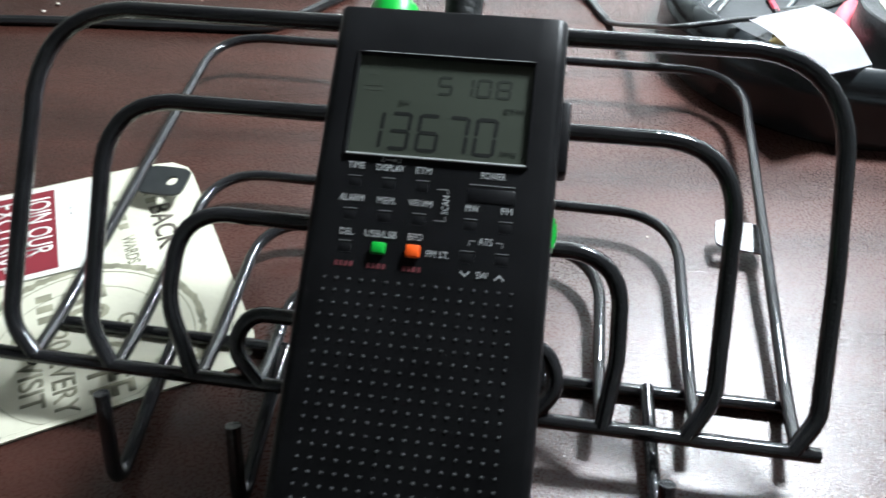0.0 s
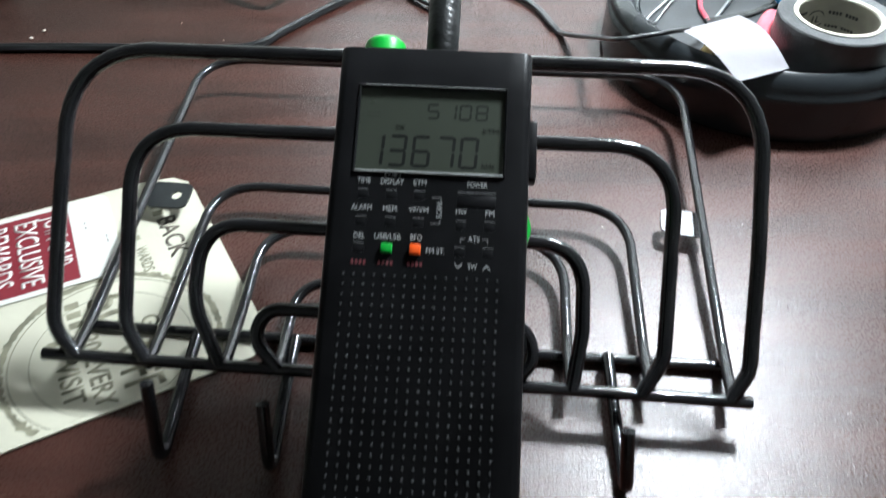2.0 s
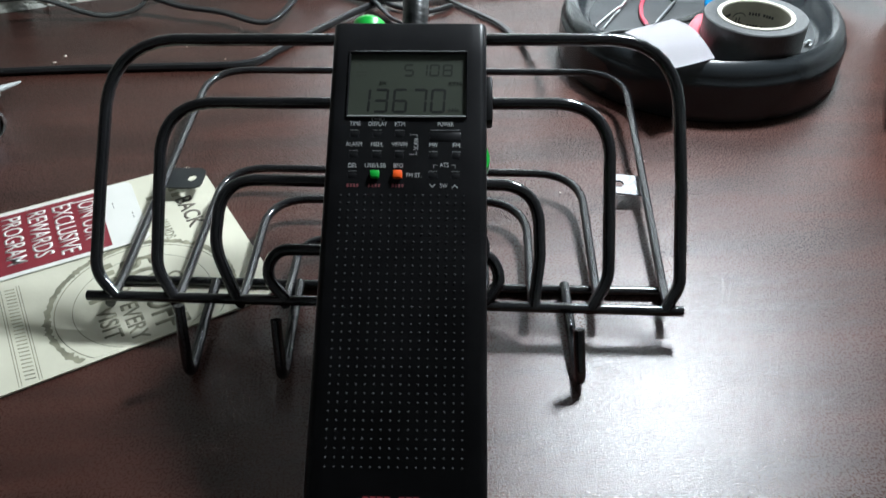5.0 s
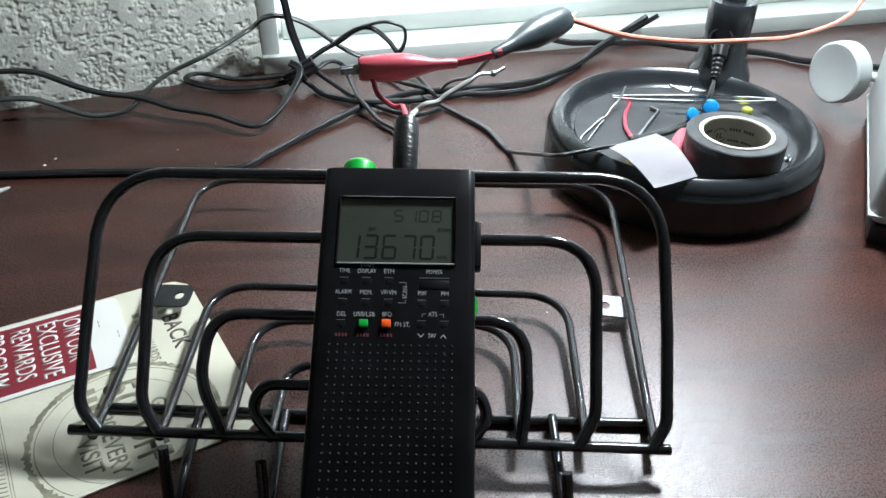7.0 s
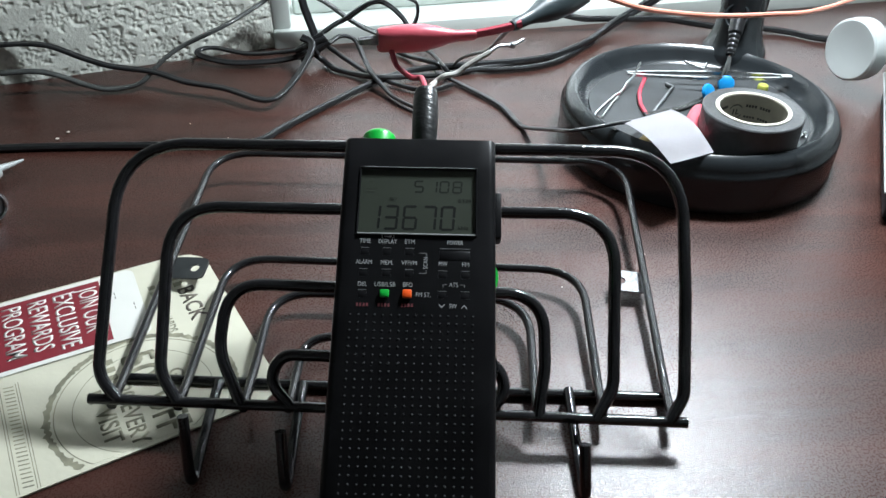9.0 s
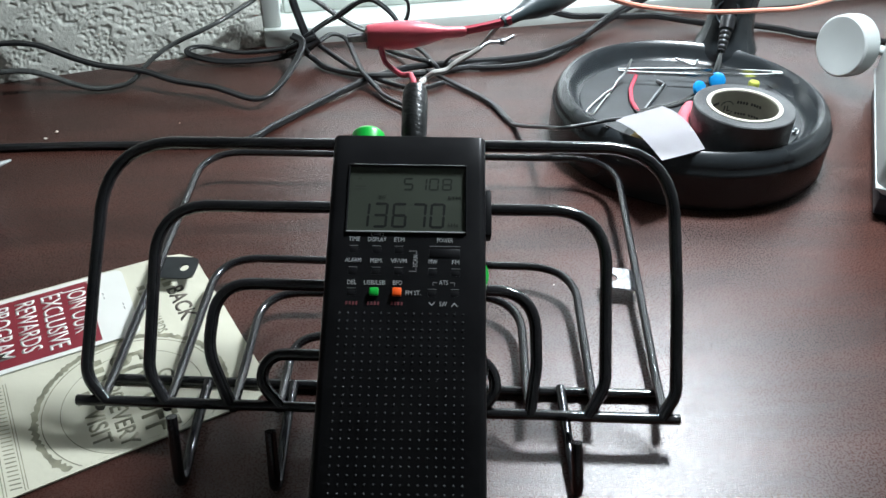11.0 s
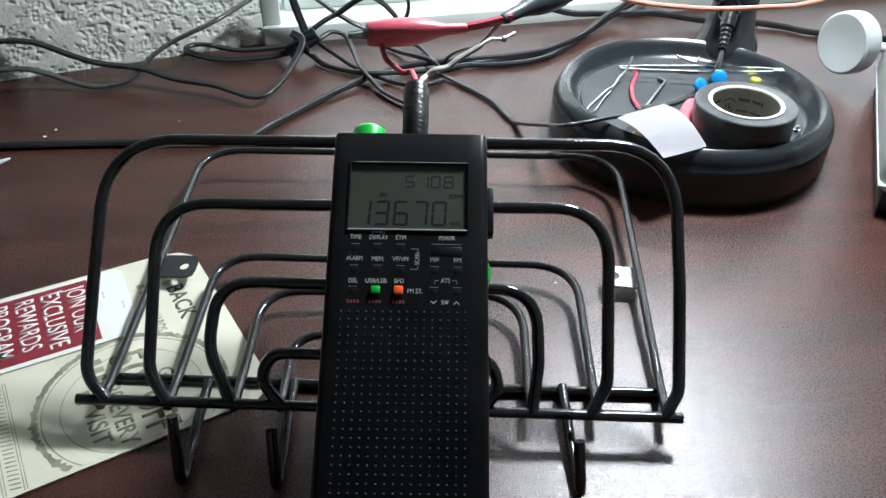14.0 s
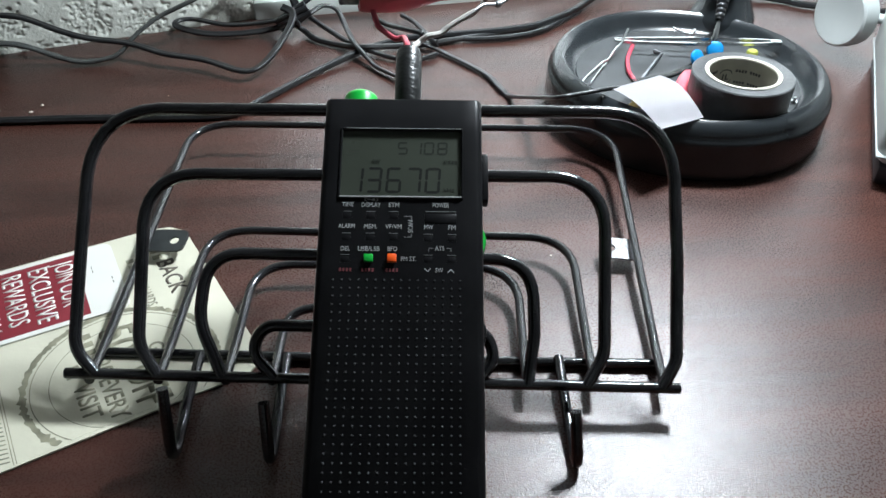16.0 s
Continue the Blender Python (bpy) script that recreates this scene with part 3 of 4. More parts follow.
    key(38.0, 120.3, 10.2, 3.4, PLASTIC, "wide black power button")
    part("key_glint", block(0.0331, 0.12265, 0.00002, 0.0429, 0.12283, 0.00010), GLINT, body, smooth=False)
    key(15.6, 106.8, 2.9, 2.5, GREEN, "small green button", 0.0012)
    key(22.9, 106.8, 2.9, 2.7, ORANGE, "small orange button", 0.0012)

    # dimples of the loudspeaker grille, paler than the body in place of lamp glints
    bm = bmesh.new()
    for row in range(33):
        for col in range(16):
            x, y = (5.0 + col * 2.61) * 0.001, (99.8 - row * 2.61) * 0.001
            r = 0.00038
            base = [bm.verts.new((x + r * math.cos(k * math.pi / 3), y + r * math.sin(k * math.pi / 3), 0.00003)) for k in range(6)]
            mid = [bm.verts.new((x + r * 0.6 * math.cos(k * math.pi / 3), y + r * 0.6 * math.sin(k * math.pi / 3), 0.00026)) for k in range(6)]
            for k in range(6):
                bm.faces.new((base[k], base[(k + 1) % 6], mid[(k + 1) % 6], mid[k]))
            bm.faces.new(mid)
    tagged(part("speaker_grille", bm, PITS, rad, "rows of tiny speaker dimples, coloured pale like glints"), kind="stuff")

    # wheels and switches on the side and top
    def wheel(mat, r, thick, m, label, ribs=40):
        bm = bmesh.new()
        lo, hi = [], []
        for k in range(ribs * 2):
            q = r * (1.0 if k % 2 else 0.965)
            a = math.pi * k / ribs
            lo.append((q * math.cos(a), q * math.sin(a)))
        prism(lo, -thick / 2, thick / 2, bm)
        return part("tuning_wheel", bm, mat, rad, label, m=m, smooth=False)

    wheel(GREEN, 0.0080, 0.0055, pose(0.0447, 0.1150, -0.0075), "ribbed green tuning wheel")
    wheel(PLASTIC, 0.0080, 0.0050, pose(0.0447, 0.0850, -0.0090), "ribbed black volume wheel")
    part("side_switch", block(RX1 - 0.001, 0.1290, -0.0110, RX1 + 0.0022, 0.1460, -0.0050, 0.0006), PLASTIC, rad)
    part("top_knob", lathe([(0, 0.0072), (0.0030, 0.0071), (0.0046, 0.0066), (0.0056, 0.0057), (0.0059, 0.0047), (0.0059, 0.0)], 32), GREEN, rad, "domed green top button", m=pose(0.0102, RLEN - 0.0005, -0.0090, -90, 0, 0))
    return rad


radio()

# ---- aerial plug, clips and leads ----
plug = thing("aerial_plug", RADIO @ pose(0.0262, RLEN, -0.0125, -90, 0, 0), "black tape-wrapped aerial plug standing in the radio top", "plug")
line = [(0, 0, 0.001), (0, 0, 0.006), (0, 0, 0.0068), (0, 0, 0.014), (0, 0, 0.020), (0, 0, 0.0247), (0, 0, 0.0270), (0, 0, 0.0277)]
part("sleeve", tube(line, [0.0044, 0.0044, 0.0046, 0.0047, 0.0047, 0.0046, 0.0040, 0.0026], 24), TAPE, plug, "wrinkled black tape sleeve")


def lead(name, points, radius, mat, label, category="cable", parent=None, ring=8, flat=1.0, group="", twin=False):
    """A cable through points in millimetres."""
    pts = smooth_line(mm(points))
    ring = 18 if twin else ring
    if parent is not None:
        return part(name, tube(pts, radius, ring, flat), mat, parent, label, m=parent.matrix_world.inverted())
    base = Vector(pts[0])
    ob = new(name, finish(tube([Vector(p) - base for p in pts], radius, ring, flat, twin), name, mat))
    ob.location = base
    return tagged(ob, label, category, group)


TIP = RADIO @ Vector((0.0262, RLEN + 0.0275, -0.0125)) * 1000
bpy.context.view_layer.update()
lead("red_lead", [(TIP.x - 1, TIP.y - 1, TIP.z - 2), (TIP.x - 0.5, TIP.y, TIP.z + 1), (46, 247, 110), (43, 249, 109), (40, 252, 110), (37, 254, 112), (36, 256, 114), (35, 258, 117), (33, 260, 117), (30, 261, 118)], 0.0011, REDWIRE, "thin red wire", parent=plug)
lead("pale_lead", [(TIP.x + 1, TIP.y, TIP.z - 2), (TIP.x + 2, TIP.y + 1, TIP.z + 1), (51, 246, 108), (55, 248, 110), (60, 250, 110), (64, 252, 112), (69, 254, 114), (74, 256, 116)], 0.0011, WHITEWIRE, "thin grey-white wire", parent=plug)
lead("bare_end", [(73, 255.5, 115.6), (78, 259, 117), (84, 262, 116), (89, 265, 117)], 0.0007, DULLSTEEL, "twisted bare wire end", parent=plug)
part("solder_blob", lathe([(0, -0.0016), (0.0012, -0.001), (0.0016, 0), (0.0012, 0.001), (0, 0.0016)], 12), DULLSTEEL, plug, m=plug.matrix_world.inverted() @ pose(0.084, 0.262, 0.116))


def alligator_clip(name, a, b, boot, label, jaws=True):
    """A crocodile clip: a vinyl boot that swells and tapers from a to b, with bright jaws before it."""
    a, b = Vector(a) * 0.001, Vector(b) * 0.001
    m = Matrix.Translation(a) @ (b - a).to_track_quat("Z", "X").to_matrix().to_4x4()
    l = (b - a).length
    clip = thing(name, m, label, "clip", "alligator clips")
    prof = [(0.0, 0.0050), (0.03, 0.0056), (0.15, 0.0062), (0.32, 0.0066), (0.46, 0.0063), (0.60, 0.0050), (0.72, 0.0034), (0.80, 0.0027), (0.97, 0.0025), (1.0, 0.0020)]
    bm = tube([(0, 0, s * l) for s, _ in prof], [r for _, r in prof], 20, 0.82)
    part("boot", bm, boot, clip)
    if jaws:
        for s in (-1, 1):
            bm = block(-0.0019, s * 0.0010 - 0.0005, -0.0075, 0.0019, s * 0.0010 + 0.0005, 0.004, 0.0003, 1)
            for v in bm.verts:
                if v.co.z < -0.006:
                    v.co.x *= 0.65
            part("jaw", bm, BRIGHTTAB, clip, "dull metal jaw")
    return clip


red_clip = alligator_clip("alligator_clip", (30, 261, 120), (69.5, 265, 119.5), REDRUBBER, "red vinyl-booted alligator clip biting a thin red wire")
lead("clip_lead", [(66, 264.8, 119.5), (77, 265.6, 121), (88, 267, 122.8)], 0.0018, REDWIRE, "short red clip lead", parent=red_clip)
black_clip = alligator_clip("alligator_clip", (121, 296, 126), (84, 266, 122.3), BLACKRUBBER, "black vinyl-booted alligator clip holding a red lead", jaws=False)
bm = bmesh.new()
for k in range(5):
    a = k * 1.3
    sweep(bm, [Vector((0.0006 * math.cos(a), 0.0006 * math.sin(a), 0.001)), Vector((0.0016 * math.cos(a), 0.0014 * math.sin(a), -0.003 - 0.0008 * k))], 0.0002, 5)
part("wire_strands", bm, COPPER, black_clip, "frayed copper strands")
lead("orange_wire", [(120, 295.5, 126), (128, 302, 122), (154, 316, 110), (178, 323, 104), (203, 329, 100), (228, 332, 99), (249, 334, 99), (275, 345, 100), (294, 358, 101), (325, 384, 103), (420, 450, 60), (450, 500, 1.5)], 0.0012, ORANGEWIRE, "thin orange-red hook-up wire hanging across the desk", "wire")

# ---- cables ----
G = "loose cables at the back of the desk"
lead("power_cord", [(-247, 486, 30), (-217, 492, 29), (-189, 492, 28), (-163, 486, 20), (-146, 484, 15), (-119, 480, 12), (-96, 469, 9), (-69, 459, 8), (-45, 443, 7), (-34, 444, 8), (-24, 460, 11), (-15, 485, 16), (-12, 497, 22), (-19, 504, 24)], 0.0027, CABLE, "flat black flex drooping from the wall over the desk", group=G, twin=True)
lead("speaker_wire", [(-244, 468, 18), (-214, 471, 18), (-194, 475, 17), (-181, 477, 13), (-164, 476, 6), (-150, 474, 3), (-135, 475, 4), (-126, 477, 7), (-118, 485, 13), (-108, 490, 20), (-97, 495, 25), (-70, 502, 35), (-48, 528, 40), (-35, 528, 49), (-20, 530, 48), (-4, 532, 40), (14, 534, 25), (27, 534, 17), (44, 534, 10)], 0.0026, GREYCABLE, "grey twin-core wire rising in a loop before the wall", group=G, twin=True)
lead("looped_cord", [(-11, 510, 14), (-35, 515, 9), (-60, 518, 7), (-85, 528, 8), (-96, 524, 8), (-93, 518, 6), (-75, 511, 4), (-55, 509, 4), (-35, 510, 5), (-17, 514, 7)], 0.0023, CABLE, "flat black flex folded in a long loop by the wall", group=G, twin=True)
lead("thick_cord", [(-21, 525, 67), (-18, 525, 43), (-15, 524, 31), (-11, 522, 18), (-10, 518, 13), (-15, 501, 12)], 0.0032, CABLE, "thick flat black flex hanging down before the window", group=G, twin=True)
lead("knot_cord", [(-11, 520, 17), (-2, 516, 12), (10, 505, 7), (26, 483, 5), (37, 474, 4), (52, 463, 3), (67, 457, 3), (84, 465, 3)], 0.0018, CABLE, "black cord running from the knot across the desk", group=G)
lead("flat_flex", [(-10, 511, 10), (-2, 515, 14), (8, 522, 17), (18, 520, 14), (24, 503, 7), (29, 473, 9), (38, 457, 4), (44, 446, 3), (59, 428, 3)], 0.0024, CABLE, "flat black flex kinked beside the clip", group=G, twin=True)
lead("bight_cord", [(-16, 512, 14), (-8, 526, 16), (3, 528, 23), (16, 530, 29), (28, 530, 37), (37, 530, 39), (45, 530, 35), (53, 530, 27), (59, 530, 19), (64, 529, 27), (64, 529, 37), (58, 529, 41), (49, 529, 43), (36, 528, 41), (24, 527, 37), (7, 525, 26)], 0.0022, CABLE, "flat black flex in a standing loop before the window", group=G, twin=True)
lead("long_cord", [(-223, 397, 2.4), (-195, 399, 2.4), (-145, 398, 2.4), (-95, 395, 2.4), (-48, 394, 2.4), (-29, 412, 2.4), (-9, 434, 2.4), (21, 462, 4), (41, 476, 5), (62, 485, 6), (86, 489, 6), (115, 494, 5), (137, 497, 5), (163, 505, 5), (194, 525, 7), (218, 551, 9), (246, 570, 16), (264, 575, 25)], 0.0024, CABLE, "long black cord lying across the desk", group=G)
lead("twin_cord", [(-14, 512, 10), (-5, 508, 4), (2, 497, 3), (18, 486, 3), (33, 472, 7), (53, 478, 4), (73, 481, 3), (98, 487, 3), (128, 495, 3), (155, 502, 3), (178, 512, 3), (208, 543, 4), (232, 560, 10), (256, 572, 17), (273, 574, 26)], 0.0021, CABLE, "black cord running beside the long cord", group=G)
lead("stem_cord", [(176, 560, 16), (197, 560, 11), (216, 561, 10), (233, 562, 9), (260, 553, 12), (288, 551, 8), (320, 547, 4), (341, 548, 4), (364, 540, 3), (381, 527, 3), (427, 511, 3), (479, 496, 3)], 0.0026, CABLE, "thick black cord running behind the lamp stem", group=G)
lead("short_cord", [(44, 530, 4), (55, 517, 3), (74, 488, 9), (85, 493, 3), (118, 487, 3), (160, 496, 3), (200, 532, 3)], 0.0019, CABLE, "short length of black cord under the red clip", group=G)
lead("under_cord", [(65, 530, 5), (74, 516, 4), (79, 479, 10), (85, 478, 3)], 0.0017, CABLE, "thin black cord crossing under the others", group=G)
lead("rising_lead", [(87, 492, 4), (89, 470, 19), (90, 420, 44), (90, 360, 72), (88, 310, 100), (84, 268, 121)], 0.001, CABLE, "thin black lead rising to the black clip", group=G)
lead("thin_cord", [(73, 475, 8), (84, 473, 3), (95, 460, 2), (105, 446, 2), (114, 430, 2), (119, 411, 2), (123, 400, 3), (132, 357, 24), (134, 334, 36), (146, 335, 37), (164, 341, 36), (187, 359, 27)], 0.0021, CABLE, "thin flat black flex running into the lamp tray", group=G, twin=True)
knot = thing("cord_tie", pose(-0.0130, 0.5085, 0.0150, 20, 60, 35), "tight black bundle where the cords are tied together", "cable tie")
for k in range(6):
    a = radians(60 * k)
    part("cord_turn", tube(smooth_line([(0.0035 * math.cos(a + w * 0.25), 0.0035 * math.sin(a + w * 0.25), -0.012 + 0.006 * w) for w in range(5)]), 0.0021, 8), CABLE, knot)
part("tie", tube([(0.0068 * math.cos(radians(20 * k)), 0.0068 * math.sin(radians(20 * k)), 0.001) for k in range(19)], 0.0014, 8), CABLE, knot)

# ---- coupon and rewards card ----
COUPON = Matrix.Translation((-0.061, 0.287, 0.0)) @ pose(0, 0, 0, 0, 0, -65.0)


def coupon():
    """x runs along the lines of print, y towards the rounded end; the end is at y = 0."""
    c = thing("paper_coupon", COUPON, "cream paper coupon with a faded round stamp lying under the rack", "coupon")
    part("sheet", prism([(0.011, 0.0), (0.098, 0.0010), (0.1045, -0.001), (0.1085, -0.007), (0.1085, -0.24), (-0.016, -0.24), (-0.0040, -0.016), (-0.0015, -0.006), (0.0040, -0.0010)], 0.0003, 0.0011), CREAM, c)
    z0, z1 = 0.0011, 0.00115
    for words, x, y, size, width, mat in (("50", 0.064, -0.0465, 0.019, 0.017, STAMP), ("OFF", 0.094, -0.0430, 0.018, 0.022, STAMP), ("20 EVERY", 0.089, -0.0555, 0.0095, 0.034, STAMP), ("VISIT", 0.091, -0.0645, 0.0098, 0.020, STAMP), ("BACK", 0.0345, -0.0158, 0.0105, 0.025, STAMPDARK), ("WARDS", 0.0430, -0.0285, 0.0060, 0.0150, STAMP), ("G", 0.0755, -0.0345, 0.0085, 0.0055, STAMP)):
        part("print", text_bm(words, size, width, z1 - z0, fat=0.02), mat, c, "faded printed word " + words, m=pose(x, y, z0), smooth=False)
    for x0, x1, y, h in ((7, 22, -17.5, 4.2), (14, 33, -29, 3.4), (54, 69, -58, 5.0), (70, 78, -66, 5.5)):
        n = max(2, int((x1 - x0) / 4))
        for k in range(n):
            w = (x1 - x0) / n
            part("print_bar", prism(rect((x0 + k * w) * 0.001, (y - h / 2) * 0.001, (x0 + k * w + w * 0.62) * 0.001, (y + h / 2) * 0.001), z0, z1), STAMP, c, smooth=False)
    for r0, r1, rag in ((0.0354, 0.0378, 0.0018), (0.0338, 0.0342, 0.0), (0.0270, 0.0273, 0.0)):
        part("stamp_ring", ring_band(0.083, -0.049, r0, r1, z0 - 0.0003, z1, 120, rag, 60 if rag else 0, 310 if rag else 360, 0.1068), STAMP, c, "worn ring of the round stamp", smooth=False)
    for y in (-0.0915, -0.0925, -0.0985, -0.0995):
        part("border_line", prism(rect(0.049, y - 0.0003, 0.1075, y), z0 - 0.0003, z1), STAMP, c, smooth=False)
    bm = bmesh.new()
    for k in range(26):
        x = 0.0495 + k * 0.0022
        prism([(x, -0.0973), (x + 0.0006, -0.0973), (x + 0.0014, -0.0935), (x + 0.0008, -0.0935)], z0 - 0.0003, z1, bm)
    part("border_pattern", bm, STAMP, c, "twisted rope border", smooth=False)
    for k in range(5):
        part("print_line", prism(rect(0.058, -0.112 - k * 0.006, 0.058 + 0.036 - 0.004 * (k % 3), -0.1105 - k * 0.006), z0 - 0.0003, z1), STAMP, c, smooth=False)
    return c


coupon()


def rewards_card():
    c = thing("rewards_card", COUPON @ pose(-0.0040, -0.0335, 0.0012, 0, 0, -3.0), "white and maroon rewards card lying on the coupon", "card")
    part("sheet", prism(rect(0.001, -0.17, 0.0505, 0.0, 0.004), 0.0, 0.0007), WHITECARD, c)
    part("panel", prism(rect(0.0035, -0.165, 0.0480, -0.0160), 0.0006, 0.00076), MAROON, c, "maroon printed panel", smooth=False)
    for k, (words, width) in enumerate((("JOIN OUR", 0.0330), ("EXCLUSIVE", 0.0385), ("REWARDS", 0.0355), ("PROGRAM", 0.0360))):
        part("print", text_bm(words, 0.0118, width, 0.00003, fat=0.01), WHITECARD, c, "white printed words " + words, m=pose(0.0065 + width / 2, -0.0222 - k * 0.0108, 0.00080), smooth=False)
    for k in range(4):
        part("print_bar", prism(rect(0.0065 + k * 0.0065, -0.0700, 0.0112 + k * 0.0065, -0.0615), 0.0007, 0.00082), WHITECARD, c, smooth=False)
    for x, y in ((0.016, -0.011), (0.019, -0.011), (0.027, -0.004), (0.03, -0.004)):
        part("print_speck", prism(rect(x, y, x + 0.0018, y + 0.0004), 0.0006, 0.00076), STAMPDARK, c, smooth=False)
    return c


rewards_card()

# ---- desk lamp ----
LAMP = pose(0.2235, 0.380, 0.0)


def desk_lamp():
    lamp = thing("desk_lamp", LAMP, "black desk lamp with a round tray base and goose neck", "lamp")
    prof = [(0, 0.0215), (0.0620, 0.0215), (0.0660, 0.0223), (0.0688, 0.0250), (0.0708, 0.0292), (0.0726, 0.0320), (0.0748, 0.0332), (0.0774, 0.0320), (0.0795, 0.0292), (0.0806, 0.0262), (0.0808, 0.0247), (0.0818, 0.0237), (0.0822, 0.0205), (0.0822, 0.0015), (0.0808, 0.0), (0, 0.0)]
    part("base", lathe(prof, 96), LAMPBLACK, lamp)
    part("tray", lathe([(0, 0.0221), (0.060, 0.0221), (0.0648, 0.0226), (0.0648, 0.0200), (0, 0.0200)], 64), LAMPTRAY, lamp, "matt black tray floor")
    sx, sy = 0.0512, 0.0730
    axis = [(sx, sy, z) for z in (0.0000, 0.0290, 0.0312, 0.0340, 0.0380, 0.0440, 0.0575, 0.0578, 0.066, 0.076, 0.0785)]
    part("stem", tube(axis, [0.0212, 0.0210, 0.0200, 0.0186, 0.0170, 0.0155, 0.0140, 0.0148, 0.0150, 0.0150, 0.0138], 48), LAMPBLACK, lamp)
    part("socket_rim", lathe([(0.0082, -0.002), (0.0082, 0.0012), (0.0072, 0.0016), (0.0064, 0.0010), (0.0064, -0.002)], 32), LAMPBLACK, lamp, "raised rim round the cable socket", m=Matrix.Translation((sx - 0.0090, sy - 0.0118, 0.0560)) @ Vector((-0.60, -0.78, 0.30)).to_track_quat("Z", "Y").to_matrix().to_4x4())
    head = Vector(LAMP_AT) - Vector((0.222, 0.380, 0))
    neck = smooth_line([(sx, sy, 0.076), (sx + 0.004, sy + 0.008, 0.16), (sx + 0.006, sy + 0.03, 0.30), (sx + 0.004, sy + 0.05, 0.42), (sx, sy + 0.03, 0.49), (head.x + 0.005, head.y + 0.015, 0.485), (head.x, head.y, 0.455)], 10)
    part("goose_neck", tube(neck, 0.0078, 16), LAMPBLACK, lamp)
    shade = lathe([(0.046, -0.004), (0.046, 0.004), (0.040, 0.022), (0.022, 0.034), (0.0, 0.036), (0.0, 0.033), (0.021, 0.031), (0.038, 0.020), (0.0435, 0.004), (0.0435, -0.004), (0.046, -0.004)], 48)
    part("shade", shade, LAMPBLACK, lamp, m=LAMP.inverted() @ look(Vector(LAMP_AT) + Vector((0, 0, 0.003)), (0.15, 0.20, 0.0)))
    # jack with ribbed strain relief
    a, b = Vector((0.0390, 0.0520, 0.0565)), Vector((0.0315, 0.0368, 0.0405))
    n = 22
    pts = [a.lerp(b, k / n) for k in range(n + 1)]
    rad = [0.0048 - 0.00004 * k if k < 9 else (0.0045 if k % 3 else 0.0037) - 0.00008 * k for k in range(n + 1)]
    part("jack", tube(pts, rad, 16), CABLE, lamp, "ribbed cable relief")
    for d in (-0.0011, 0.0011):
        cord = smooth_line([b, Vector((0.0278 + d, 0.0297, 0.0330)), Vector((0.0235 + d, 0.0262, 0.0250)), Vector((0.0107, 0.0129 + d, 0.0236)), Vector((-0.0058, 0.0019 + d, 0.0236)), Vector((-0.0182, -0.0032 + d, 0.0236)), Vector((-0.0355, -0.0084 + d, 0.0240))], 8)
        part("cord", tube(cord, 0.0010, 8), GREYCABLE, lamp, "thin twin cord")
    return lamp


desk_lamp()

# ---- things in the lamp tray ----
TRAY = 0.0222


def tape_roll():
    t = thing("tape_roll", pose(0.2345, 0.3350, TRAY + 0.0003, 0, 0, 20), "part-used roll of black insulating tape in the lamp tray", "tape")
    h = 0.0225
    part("tape", lathe([(0.0202, 0), (0.0264, 0), (0.0270, 0.0006), (0.0270, h - 0.0006), (0.0264, h), (0.0202, h), (0.0202, 0)], 64), TAPEROLL, t)
    core = part("core", lathe([(0.0182, 0.0002), (0.0201, 0.0002), (0.0201, h + 0.0004), (0.0182, h + 0.0004), (0.0182, 0.0002)], 64), CORE, t, "cream card core")
    part("core_lining", lathe([(0.0178, 0.0004), (0.01815, 0.0004), (0.01815, h - 0.0002), (0.0178, h - 0.0002), (0.0178, 0.0004)], 64), COREIN, core, "grey printed lining of the core")
    # printed marks round the inside
    for a, words in ((72, None), (45, "bars"), (100, "bars"), (20, "bars"), (128, "bars")):
        m = pose(0.0176 * math.cos(radians(a)), 0.0176 * math.sin(radians(a)), h * 0.52, 90, 0, a - 90)
        if words is None:
            part("print_mark", ring_band(0, 0, 0.0040, 0.0045, 0, 0.0002, 32), INK, core, "dark printed ring mark", m=m, smooth=False)
            bm = bmesh.new()
            for x in (-0.0016, 0.0002):
                prism(rect(x, -0.0018, x + 0.0006, 0.0016), 0, 0.0002, bm)
            prism(rect(0.0002, -0.0018, 0.0022, -0.0012), 0, 0.0002, bm)
            part("print_mark", bm, INK, core, m=m, smooth=False)
        else:
            bm = bmesh.new()
            for k in range(4):
                prism(rect(-0.003 + k * 0.0016, 0.0030, -0.0019 + k * 0.0016, 0.0046), 0, 0.0002, bm)
                prism(rect(-0.003 + k * 0.0016, -0.0036, -0.0019 + k * 0.0016, -0.0024), 0, 0.0002, bm)
            part("print_mark", bm, INK, core, m=m, smooth=False)
    return t


tape_roll()


